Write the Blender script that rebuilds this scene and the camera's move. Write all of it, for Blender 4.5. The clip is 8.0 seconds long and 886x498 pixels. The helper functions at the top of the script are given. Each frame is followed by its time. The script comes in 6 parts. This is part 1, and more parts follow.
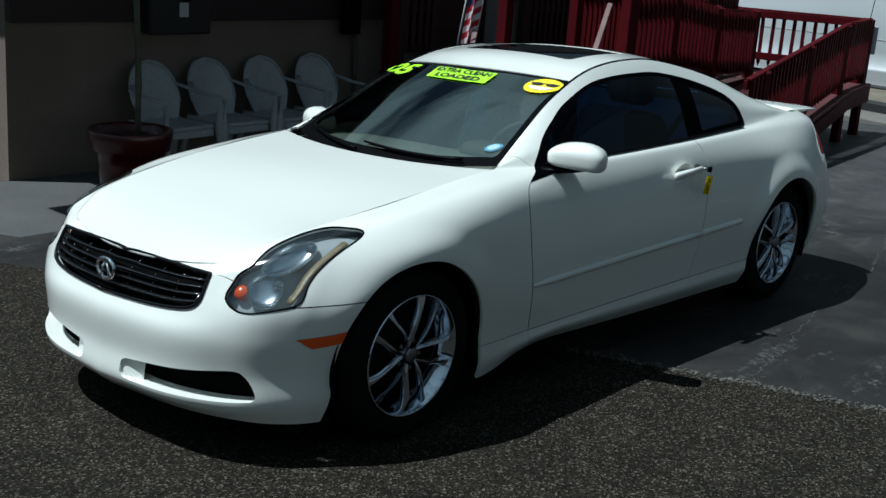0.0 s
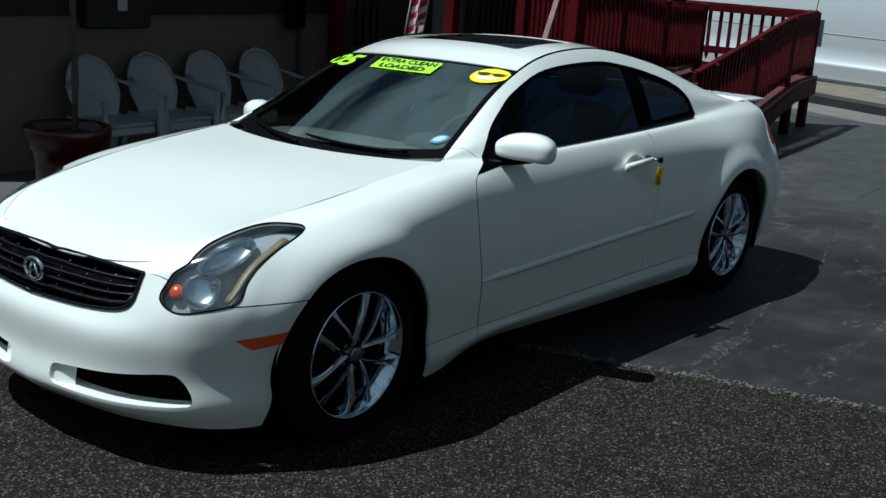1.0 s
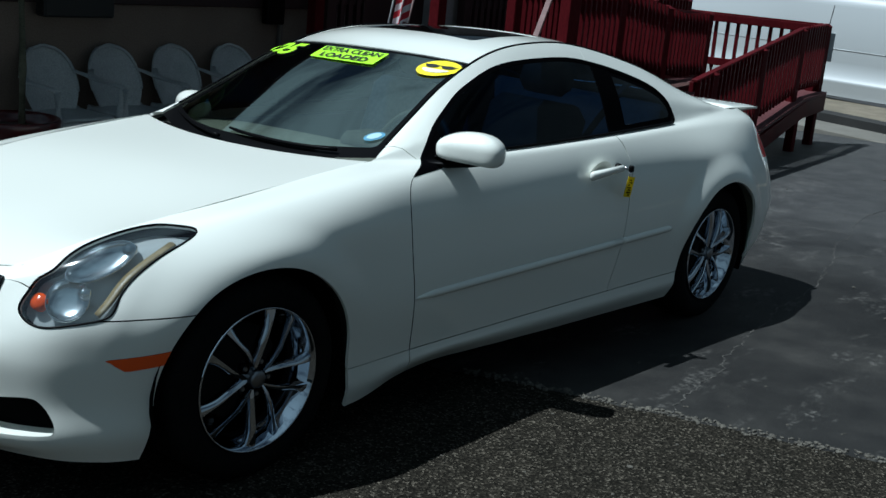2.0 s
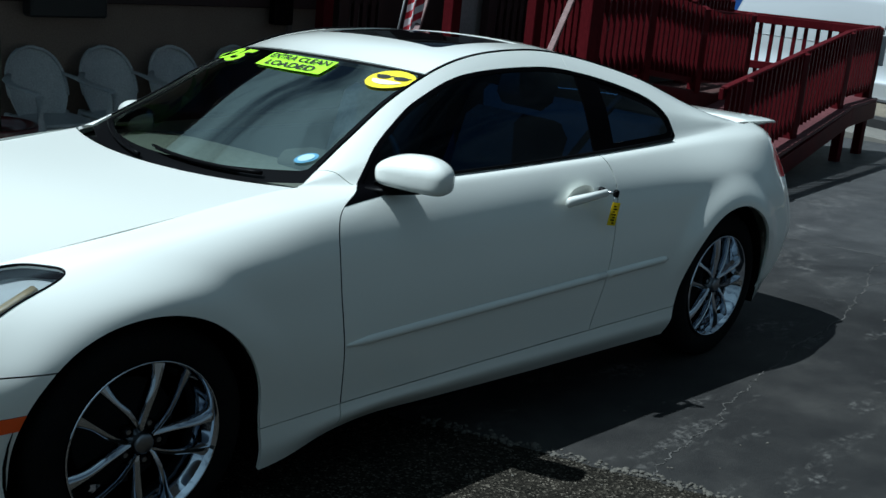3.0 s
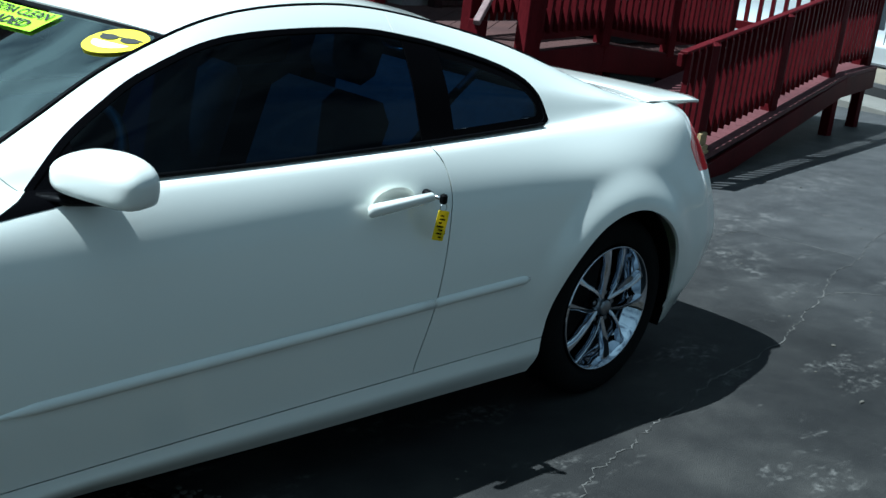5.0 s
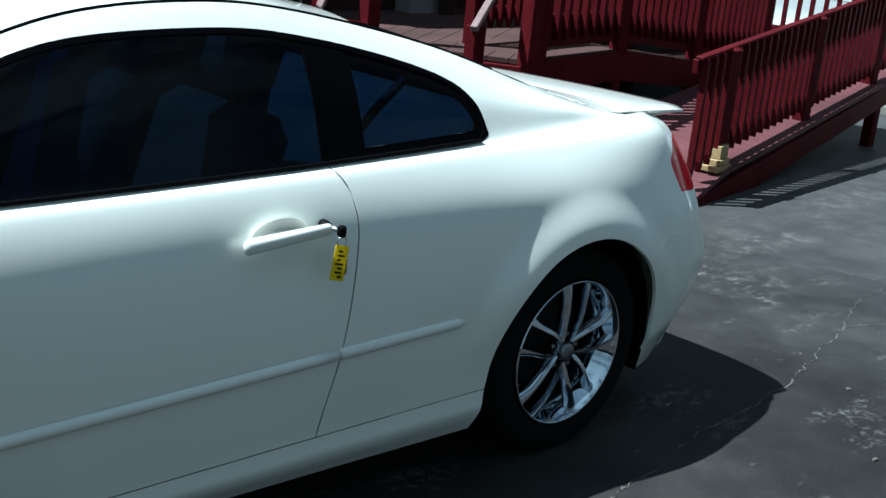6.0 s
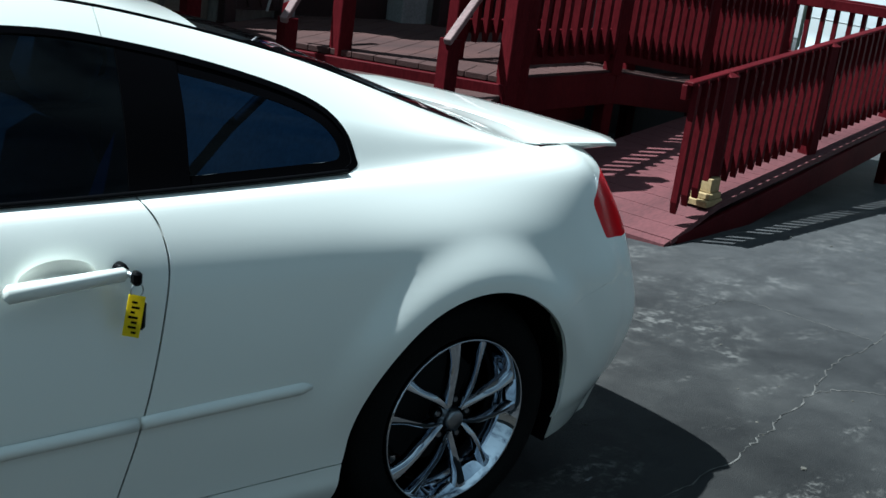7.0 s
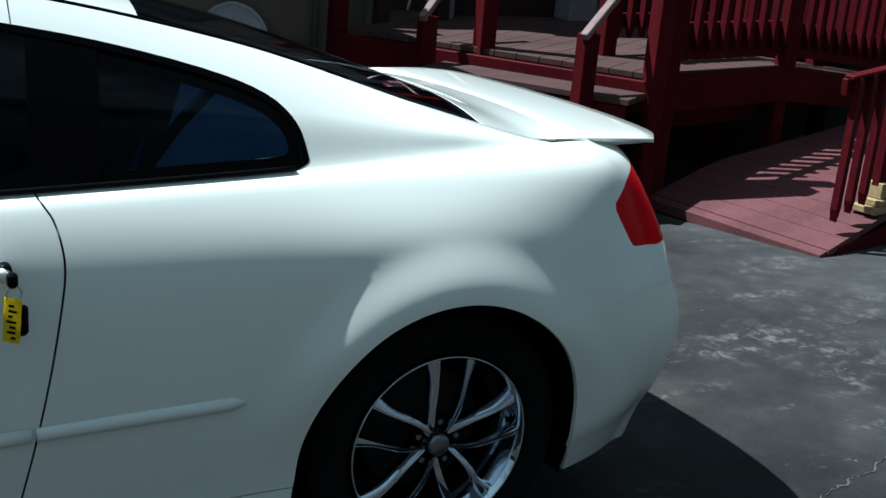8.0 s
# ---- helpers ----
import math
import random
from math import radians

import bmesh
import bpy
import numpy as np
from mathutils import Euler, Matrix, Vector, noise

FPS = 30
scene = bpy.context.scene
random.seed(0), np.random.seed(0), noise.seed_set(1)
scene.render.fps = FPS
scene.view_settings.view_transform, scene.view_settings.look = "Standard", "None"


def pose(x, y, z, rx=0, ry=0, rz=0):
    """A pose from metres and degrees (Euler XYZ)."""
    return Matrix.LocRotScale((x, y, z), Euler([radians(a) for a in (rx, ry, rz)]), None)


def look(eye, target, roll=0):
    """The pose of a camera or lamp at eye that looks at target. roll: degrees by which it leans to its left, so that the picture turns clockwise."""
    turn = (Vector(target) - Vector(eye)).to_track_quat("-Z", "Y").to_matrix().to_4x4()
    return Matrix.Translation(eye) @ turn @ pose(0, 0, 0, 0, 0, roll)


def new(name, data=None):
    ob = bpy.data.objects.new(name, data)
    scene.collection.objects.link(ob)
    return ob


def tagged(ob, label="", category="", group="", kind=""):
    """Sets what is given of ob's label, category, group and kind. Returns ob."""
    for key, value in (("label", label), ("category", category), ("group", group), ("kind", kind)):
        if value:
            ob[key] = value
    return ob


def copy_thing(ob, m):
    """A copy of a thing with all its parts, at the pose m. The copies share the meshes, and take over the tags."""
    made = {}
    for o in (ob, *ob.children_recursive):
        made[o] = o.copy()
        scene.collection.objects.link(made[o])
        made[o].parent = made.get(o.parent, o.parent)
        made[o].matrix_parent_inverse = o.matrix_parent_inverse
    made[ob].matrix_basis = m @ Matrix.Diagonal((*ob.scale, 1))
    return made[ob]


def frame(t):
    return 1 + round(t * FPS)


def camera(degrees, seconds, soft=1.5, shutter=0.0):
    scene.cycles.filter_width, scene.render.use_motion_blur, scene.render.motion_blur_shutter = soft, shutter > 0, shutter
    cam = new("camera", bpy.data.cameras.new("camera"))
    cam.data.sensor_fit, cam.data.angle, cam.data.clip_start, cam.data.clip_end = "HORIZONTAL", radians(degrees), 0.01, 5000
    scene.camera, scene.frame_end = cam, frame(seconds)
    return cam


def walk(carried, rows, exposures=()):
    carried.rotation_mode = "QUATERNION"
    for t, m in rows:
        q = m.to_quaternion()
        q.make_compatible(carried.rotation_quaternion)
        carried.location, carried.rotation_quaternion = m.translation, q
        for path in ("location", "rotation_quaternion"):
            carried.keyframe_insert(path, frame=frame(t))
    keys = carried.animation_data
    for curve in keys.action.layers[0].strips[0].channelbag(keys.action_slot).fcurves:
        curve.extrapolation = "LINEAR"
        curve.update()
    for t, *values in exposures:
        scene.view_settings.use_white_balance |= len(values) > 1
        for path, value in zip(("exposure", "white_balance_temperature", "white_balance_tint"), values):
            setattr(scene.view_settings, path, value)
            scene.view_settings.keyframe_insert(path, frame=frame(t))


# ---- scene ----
import functools

cam = camera(41.0, 8.0)

PATH = [
    (0, (-2.981, -3.54, 1.82), (-1.528, -2.267, 1.299), 4.1),
    (0.5, (-2.958, -3.514, 1.807), (-1.473, -2.278, 1.29), 4.4),
    (1, (-2.859, -3.467, 1.773), (-1.354, -2.256, 1.254), 4.0),
    (1.2, (-2.754, -3.443, 1.746), (-1.248, -2.223, 1.255), 6.2),
    (2.3, (-2.072, -3.29, 1.647), (-0.598, -2.043, 1.126), 4.4),
    (2.5, (-1.944, -3.252, 1.653), (-0.49, -1.995, 1.099), 3.6),
    (3, (-1.6, -3.261, 1.676), (-0.174, -1.956, 1.163), 5.5),
    (3.5, (-1.324, -3.198, 1.643), (0.062, -1.863, 1.098), 7.0),
    (4, (-1.016, -3.035, 1.66), (0.45, -1.796, 1.096), 4.4),
    (4.5, (-0.69, -3.057, 1.645), (0.745, -1.773, 1.103), 4.4),
    (5, (-0.349, -3.019, 1.654), (1.042, -1.709, 1.062), 6.7),
    (5.2, (-0.197, -2.952, 1.644), (1.236, -1.688, 1.051), 8.2),
    (6.3, (0.478, -2.889, 1.589), (1.765, -1.473, 1.01), 5.4),
    (6.5, (0.606, -2.878, 1.6), (1.906, -1.474, 1.019), 6.7),
    (7, (0.945, -2.798, 1.586), (2.224, -1.37, 1.016), 7.7),
    (7.5, (1.276, -2.813, 1.565), (2.41, -1.285, 0.949), 5.7),
    (8, (1.622, -2.922, 1.569), (2.558, -1.262, 0.964), 5.0),
]
walk(cam, [(t, look(e, g, r)) for t, e, g, r in PATH], [(t, s, k, g) for t, s, k, g in ((0, -0.67, 5400, 2), (2.5, -0.58, 5280, 1), (3.5, -0.38, 5150, -1), (4, -0.2, 5080, -2), (4.5, 0.07, 5060, -3), (6.5, 0.40, 5270, -1), (8, 0.17, 5320, 0))])


# ---- world, sun, exposure ----
SKY = 0.0158
SUN_TO = Vector((-0.444, 0.327, 1.0)).normalized()
world = bpy.data.worlds.new("world")
scene.world = world
world.use_nodes = True
wn = world.node_tree.nodes
sky = wn.new("ShaderNodeTexSky")
sky.sky_type = "NISHITA"
sky.sun_disc = False
sky.sun_elevation = math.asin(SUN_TO.z)
sky.sun_rotation = math.atan2(SUN_TO.x, SUN_TO.y)
sky.dust_density = 1.5
# broken white cloud over the blue
wl = world.node_tree.links
wtc = wn.new("ShaderNodeTexCoord")
wmap = wn.new("ShaderNodeMapping")
wmap.inputs["Scale"].default_value = (1.0, 1.0, 2.2)
wl.new(wtc.outputs["Generated"], wmap.inputs["Vector"])
cloud = wn.new("ShaderNodeTexNoise")
cloud.inputs["Scale"].default_value = 2.3
cloud.inputs["Detail"].default_value = 7.0
cloud.inputs["Roughness"].default_value = 0.58
cloud.inputs["Distortion"].default_value = 0.5
wl.new(wmap.outputs[0], cloud.inputs["Vector"])
cramp = wn.new("ShaderNodeValToRGB")
cramp.color_ramp.elements[0].position, cramp.color_ramp.elements[1].position = 0.37, 0.57
wl.new(cloud.outputs["Fac"], cramp.inputs[0])
wmix = wn.new("ShaderNodeMix")
wmix.data_type = "RGBA"
# clouds glow brighter towards the sun
wdot = wn.new("ShaderNodeVectorMath")
wdot.operation = "DOT_PRODUCT"
wdot.inputs[1].default_value = SUN_TO
wl.new(wtc.outputs["Generated"], wdot.inputs[0])
wpow = wn.new("ShaderNodeMath")
wpow.operation = "MULTIPLY"
wclamp = wn.new("ShaderNodeMath")
wclamp.operation = "MAXIMUM"
wclamp.inputs[1].default_value = 0.0
wl.new(wdot.outputs["Value"], wclamp.inputs[0])
wl.new(wclamp.outputs[0], wpow.inputs[0])
wl.new(wclamp.outputs[0], wpow.inputs[1])
wlum = wn.new("ShaderNodeMath")
wlum.operation = "MULTIPLY_ADD"
wlum.inputs[1].default_value, wlum.inputs[2].default_value = 25.0, 13.5
wl.new(wpow.outputs[0], wlum.inputs[0])
wtint = wn.new("ShaderNodeVectorMath")
wtint.operation = "SCALE"
wtint.inputs[0].default_value = (0.81, 1.0, 1.06)
wl.new(wlum.outputs[0], wtint.inputs["Scale"])
wl.new(wtint.outputs[0], wmix.inputs[7])
wl.new(cramp.outputs[0], wmix.inputs[0])
wl.new(sky.outputs[0], wmix.inputs[6])
wl.new(wmix.outputs[2], wn["Background"].inputs[0])
wn["Background"].inputs[1].default_value = SKY
sun = new("sun", bpy.data.lights.new("sun", "SUN"))
sun.data.energy = 8.2
sun.data.angle = radians(0.55)
sun.data.color = (1.0, 0.955, 0.88)
sun.matrix_world = look(SUN_TO * 30, (0, 0, 0))


# ---- materials ----
def material(name, color, rough=0.6, metal=0.0, coat=0.0, spec=0.5):
    m = bpy.data.materials.new(name)
    m.use_nodes = True
    b = m.node_tree.nodes["Principled BSDF"]
    b.inputs["Base Color"].default_value = (*color, 1)
    b.inputs["Roughness"].default_value = rough
    b.inputs["Metallic"].default_value = metal
    b.inputs["Coat Weight"].default_value = coat
    b.inputs["Coat Roughness"].default_value = 0.03
    b.inputs["Specular IOR Level"].default_value = spec
    return m


def node(m, kind, **inputs):
    n = m.node_tree.nodes.new(kind)
    for k, v in inputs.items():
        n.inputs[k].default_value = v
    return n


def link(m, a, b):
    m.node_tree.links.new(a, b)


def bsdf(m):
    return m.node_tree.nodes["Principled BSDF"]


def coords(m, scale=(1, 1, 1)):
    """Object-independent coordinates in metres."""
    g = m.node_tree.nodes.new("ShaderNodeNewGeometry")
    mp = m.node_tree.nodes.new("ShaderNodeMapping")
    mp.inputs["Scale"].default_value = scale
    link(m, g.outputs["Position"], mp.inputs["Vector"])
    return mp.outputs[0]


def noise_tex(m, vec, scale, detail=4.0, rough=0.55):
    n = m.node_tree.nodes.new("ShaderNodeTexNoise")
    n.inputs["Scale"].default_value = scale
    n.inputs["Detail"].default_value = detail
    n.inputs["Roughness"].default_value = rough
    link(m, vec, n.inputs["Vector"])
    return n.outputs["Fac"]


def ramp(m, fac, stops):
    r = m.node_tree.nodes.new("ShaderNodeValToRGB")
    e = r.color_ramp.elements
    while len(e) < len(stops):
        e.new(0.5)
    for el, (p, c) in zip(e, stops):
        el.position = p
        el.color = (*c, 1) if len(c) == 3 else c
    link(m, fac, r.inputs[0])
    return r.outputs[0]


def mix(m, fac, a, b, how="MIX"):
    n = m.node_tree.nodes.new("ShaderNodeMix")
    n.data_type = "RGBA"
    n.blend_type = how
    for s, v in ((n.inputs[0], fac), (n.inputs[6], a), (n.inputs[7], b)):
        if isinstance(v, (int, float)):
            s.default_value = v
        elif isinstance(v, tuple):
            s.default_value = (*v, 1)
        else:
            link(m, v, s)
    return n.outputs[2]


def bump(m, height, strength=0.3, dist=0.01):
    n = m.node_tree.nodes.new("ShaderNodeBump")
    n.inputs["Strength"].default_value = strength
    n.inputs["Distance"].default_value = dist
    link(m, height, n.inputs["Height"])
    link(m, n.outputs[0], bsdf(m).inputs["Normal"])


def worn(name, dark, light, scale=3.0, rough=0.7, fine=60.0, relief=0.15, stretch=(1, 1, 1), metal=0.0, coat=0.0):
    """A surface with large patches and fine grain."""
    m = material(name, light, rough, metal, coat)
    v = coords(m, stretch)
    big = noise_tex(m, v, scale, 5)
    small = noise_tex(m, v, fine, 3)
    c = ramp(m, big, [(0.3, dark), (0.7, light)])
    c = mix(m, 0.25, c, ramp(m, small, [(0.35, tuple(x * 0.55 for x in dark)), (0.65, tuple(min(1, x * 1.3) for x in light))]))
    link(m, c, bsdf(m).inputs["Base Color"])
    bump(m, small, relief, 0.004)
    return m


PAINT = material("pearl_white_paint", (0.81, 0.825, 0.768), 0.32, 0.0, 1.0)
BLACK_TRIM = material("black_trim", (0.0025, 0.0025, 0.003), 0.4, 0.0, 0.0, 0.05)
RUBBER = worn("tyre_rubber", (0.004, 0.004, 0.004), (0.008, 0.008, 0.008), 8, 0.85, 120, 0.2)
bsdf(RUBBER).inputs["Specular IOR Level"].default_value = 0.08
DARK_VOID = material("dark_underbody", (0.003, 0.003, 0.003), 0.95, 0.0, 0.0, 0.02)
CHROME = material("chrome", (0.86, 0.87, 0.88), 0.06, 1.0)
WHEEL_CHROME = material("smoked_chrome", (0.52, 0.56, 0.62), 0.025, 1.0)
HUB_METAL = material("dull_hub", (0.24, 0.25, 0.27), 0.3, 1.0)
RED_LENS = material("red_lens", (0.55, 0.001, 0.006), 0.22, 0.0, 0.0, 0.03)
GLOSS_BLACK = material("gloss_black", (0.004, 0.004, 0.005), 0.12)
AMBER = material("amber_lens", (0.88, 0.10, 0.006), 0.18, 0.0, 0.6)
BEIGE = worn("interior_beige", (0.32, 0.29, 0.24), (0.42, 0.38, 0.32), 6, 0.7)
DASH = worn("dash_grey", (0.06, 0.06, 0.055), (0.09, 0.088, 0.08), 8, 0.6)


def glass(name, tint, rough=0.0, base=0.08, gleam=(0.95, 0.95, 0.95)):
    m = bpy.data.materials.new(name)
    m.use_nodes = True
    nt = m.node_tree
    nt.nodes.remove(nt.nodes["Principled BSDF"])
    t = nt.nodes.new("ShaderNodeBsdfTransparent")
    t.inputs[0].default_value = (*tint, 1)
    g = nt.nodes.new("ShaderNodeBsdfGlossy")
    g.inputs["Roughness"].default_value = rough
    g.inputs["Color"].default_value = (*gleam, 1)
    lw = nt.nodes.new("ShaderNodeLayerWeight")
    lw.inputs[0].default_value = 0.5
    p5 = nt.nodes.new("ShaderNodeMath")
    p5.operation = "POWER"
    p5.inputs[1].default_value = 5.0
    nt.links.new(lw.outputs["Facing"], p5.inputs[0])
    f = nt.nodes.new("ShaderNodeMath")
    f.operation = "MULTIPLY_ADD"
    f.inputs[1].default_value, f.inputs[2].default_value = 1.0 - base, base
    nt.links.new(p5.outputs[0], f.inputs[0])
    mx = nt.nodes.new("ShaderNodeMixShader")
    nt.links.new(f.outputs[0], mx.inputs[0])
    nt.links.new(t.outputs[0], mx.inputs[1])
    nt.links.new(g.outputs[0], mx.inputs[2])
    nt.links.new(mx.outputs[0], nt.nodes["Material Output"].inputs[0])
    return m


CLEAR = glass("windscreen_glass", (0.68, 0.77, 0.71), 0.0, 0.36, (0.92, 1.0, 0.92))
TINTED = glass("tinted_glass", (0.009, 0.028, 0.075), 0.0, 0.016)
QUARTER_TINT = glass("quarter_tinted_glass", (0.014, 0.038, 0.092), 0.0, 0.016)
REAR_TINT = glass("rear_tinted_glass", (0.16, 0.20, 0.25), 0.0, 0.03)
ROOF_GLASS = glass("sunroof_glass", (0.11, 0.12, 0.13), 0.0, 0.06)
WINDOW_BLACK = material("window_black", (0.002, 0.002, 0.0025), 0.5, 0.0, 0.0, 0.0)
LAMP_GLASS = glass("lamp_lens", (0.82, 0.86, 0.88), 0.12, 0.16)


# ---- mesh helpers ----
def mesh_object(name, verts, faces, mat, smooth=True):
    me = bpy.data.meshes.new(name)
    me.from_pydata([tuple(v) for v in verts], [], faces)
    me.update()
    if smooth:
        me.polygons.foreach_set("use_smooth", [True] * len(me.polygons))
    for m in mat if isinstance(mat, (list, tuple)) else [mat]:
        me.materials.append(m)
    return new(name, me)


def under(ob, parent, label=""):
    ob.parent = parent
    if label:
        ob["label"] = label
    return ob


def part(name, bm, mat, parent, label="", smooth=False):
    me = bpy.data.meshes.new(name)
    bm.normal_update()
    bm.to_mesh(me)
    bm.free()
    if smooth:
        me.polygons.foreach_set("use_smooth", [True] * len(me.polygons))
    me.materials.append(mat)
    ob = new(name, me)
    if parent:
        ob.parent = parent
    if label:
        ob["label"] = label
    return ob


def thing(name, label, category, at=(0, 0, 0), turn=0.0, group="", kind=""):
    ob = new(name)
    ob.matrix_basis = pose(*at, 0, 0, turn)
    ob.empty_display_size = 0.2
    return tagged(ob, label, category, group, kind)


def box(bm, lo, hi, bevel=0.0, m=None):
    """A box between two corners, with bevelled edges."""
    r = bmesh.ops.create_cube(bm, size=1.0)
    vs = r["verts"]
    for v in vs:
        v.co = Vector([(lo[i] + hi[i]) / 2 + v.co[i] * (hi[i] - lo[i]) for i in range(3)])
    if bevel:
        es = list({e for v in vs for e in v.link_edges})
        out = bmesh.ops.bevel(bm, geom=es, offset=bevel, segments=1, affect="EDGES", clamp_overlap=True)
        vs = list({v for v in vs if v.is_valid} | set(out["verts"]))
    if m is not None:
        bmesh.ops.transform(bm, matrix=m, verts=vs)
    return vs


def box_bm(lo, hi, bevel=0.0, m=None):
    bm = bmesh.new()
    box(bm, lo, hi, bevel, m)
    return bm


def beam(bm, a, b, wide, high, bevel=0.004):
    """A straight board from a to b; its section is wide across and high upwards."""
    a, b = Vector(a), Vector(b)
    d = b - a
    n = d.normalized()
    up = Vector((0, 0, 1)) if abs(n.z) < 0.95 else Vector((0, 1, 0))
    side = up.cross(n).normalized()
    up = n.cross(side)
    m = Matrix((n, side, up)).transposed().to_4x4()
    m.translation = a
    return box(bm, (0, -wide / 2, -high / 2), (d.length, wide / 2, high / 2), bevel, m)


def lathe(profile, steps=48, axis="y"):
    """A turned body from (radius, along) pairs, about the y axis."""
    verts, faces = [], []
    n = len(profile)
    for i in range(steps):
        a = 2 * math.pi * i / steps
        for r, y in profile:
            verts.append((r * math.cos(a), y, r * math.sin(a)) if axis == "y" else (r * math.cos(a), r * math.sin(a), y))
    for i in range(steps):
        j = (i + 1) % steps
        for k in range(n - 1):
            f = [i * n + k, i * n + k + 1, j * n + k + 1, j * n + k]
            faces.append(f if axis == "y" else f[::-1])
    return verts, faces


def catmull(pts, t):
    """A smooth curve through points; t runs from 0 to len - 1."""
    pts = np.asarray(pts, float)
    n = len(pts)
    t = np.asarray(t, float)
    i = np.clip(np.floor(t).astype(int), 0, n - 2)
    f = (t - i)[..., None]
    ext = np.vstack([2 * pts[0] - pts[1], pts, 2 * pts[-1] - pts[-2]])
    p0, p1, p2, p3 = ext[i], ext[i + 1], ext[i + 2], ext[i + 3]
    return 0.5 * (2 * p1 + (p2 - p0) * f + (2 * p0 - 5 * p1 + 4 * p2 - p3) * f ** 2 + (3 * p1 - p0 - 3 * p2 + p3) * f ** 3)


class Sheet:
    """A surface mesh whose points carry a place and two surface coordinates (u, v)."""

    def __init__(self, co, uv, faces):
        self.co, self.uv, self.faces = co, uv, faces

    def clip(self, phi):
        """Cuts along phi = 0 and returns the sheet where phi < 0 and the one where phi > 0."""
        val = phi(self.co, self.uv)
        co, uv = list(self.co), list(self.uv)
        cut = {}

        def split(a, b):
            k = (a, b) if a < b else (b, a)
            if k not in cut:
                a0, b0 = k
                f = val[a0] / (val[a0] - val[b0])
                co.append(self.co[a0] * (1 - f) + self.co[b0] * f)
                uv.append(self.uv[a0] * (1 - f) + self.uv[b0] * f)
                cut[k] = len(co) - 1
            return cut[k]

        ins, outs = [], []
        for fc in self.faces:
            s = [val[i] < 0 for i in fc]
            if all(s):
                ins.append(fc)
            elif not any(s):
                outs.append(fc)
            else:
                fi, fo = [], []
                for n, i in enumerate(fc):
                    j = fc[(n + 1) % len(fc)]
                    (fi if s[n] else fo).append(i)
                    if s[n] != ((val[j]) < 0):
                        k = split(i, j)
                        fi.append(k)
                        fo.append(k)
                if len(fi) > 2:
                    ins.append(fi)
                if len(fo) > 2:
                    outs.append(fo)
        co, uv = np.array(co), np.array(uv)
        return Sheet(co, uv, ins)._tidy(), Sheet(co, uv, outs)._tidy()

    def _tidy(self):
        used = sorted({i for f in self.faces for i in f})
        new_i = {o: n for n, o in enumerate(used)}
        return Sheet(self.co[used] if used else self.co[:0], self.uv[used] if used else self.uv[:0], [[new_i[i] for i in f] for f in self.faces])

    def mesh(self, name, mat, parent, mirror=False, thick=0.012, lift=0.0, label="", tidy=0.0008, edge=None, both=False, more=()):
        """A mesh object with its rim folded inwards."""
        bm = bmesh.new()
        for flip in ((False, True) if both else (mirror,)):
            k = -1.0 if flip else 1.0
            for s in (self, *more):
                vs = [bm.verts.new((c[0], c[1] * k, c[2])) for c in s.co]
                for f in s.faces:
                    try:
                        bm.faces.new([vs[i] for i in (f[::-1] if flip else f)])
                    except ValueError:
                        pass
        bmesh.ops.remove_doubles(bm, verts=bm.verts[:], dist=tidy)
        bm.normal_update()
        if lift:
            for v in bm.verts:
                v.co += v.normal * lift
        if thick:
            nor = {v: v.normal.copy() for v in bm.verts}
            rim = [e for e in bm.edges if len(e.link_faces) == 1 and not all(abs(v.co.y) < 0.0004 for v in e.verts)]
            low = {}
            for e in rim:
                for v in e.verts:
                    if v not in low:
                        low[v] = bm.verts.new(v.co - nor[v] * thick)
            for e in rim:
                a, b = e.verts
                lp = e.link_loops[0]
                if lp.vert is b:
                    a, b = b, a
                f = bm.faces.new((b, a, low[a], low[b]))
                f.material_index = 1
        bm.normal_update()
        me = bpy.data.meshes.new(name)
        for f in bm.faces:
            f.smooth = True
        for e in bm.edges:
            if len(e.link_faces) == 2 and e.calc_face_angle(0) > 0.7:
                e.smooth = False
        bm.to_mesh(me)
        bm.free()
        me.materials.append(mat)
        me.materials.append(edge or BLACK_TRIM)
        ob = new(name, me)
        ob.parent = parent
        if label:
            ob["label"] = label
        return ob


def grid_sheet(co, u, v):
    """A sheet from an array of places [i, j] with their coordinates."""
    ni, nj = co.shape[:2]
    uv = np.stack(np.broadcast_arrays(u[:, None], v[None, :]), -1).reshape(-1, 2).astype(float)
    faces = [[i * nj + j, i * nj + j + 1, (i + 1) * nj + j + 1, (i + 1) * nj + j] for i in range(ni - 1) for j in range(nj - 1)]
    return Sheet(co.reshape(-1, 3), uv, faces)


def poly_dist(q, poly):
    """Signed distance of points q to a closed polygon: negative inside."""
    q = np.asarray(q, float)
    poly = np.asarray(poly, float)
    d = np.full(len(q), 1e9)
    inside = np.zeros(len(q), bool)
    for a, b in zip(poly, np.roll(poly, -1, 0)):
        e = b - a
        w = q - a
        t = np.clip((w @ e) / (e @ e), 0, 1)
        d = np.minimum(d, np.linalg.norm(w - t[:, None] * e, axis=1))
        c = (a[1] <= q[:, 1]) != (b[1] <= q[:, 1])
        with np.errstate(divide="ignore", invalid="ignore"):
            xs = a[0] + (q[:, 1] - a[1]) * e[0] / (e[1] if e[1] else 1e-12)
        inside ^= c & (q[:, 0] < xs)
    return np.where(inside, -d, d)


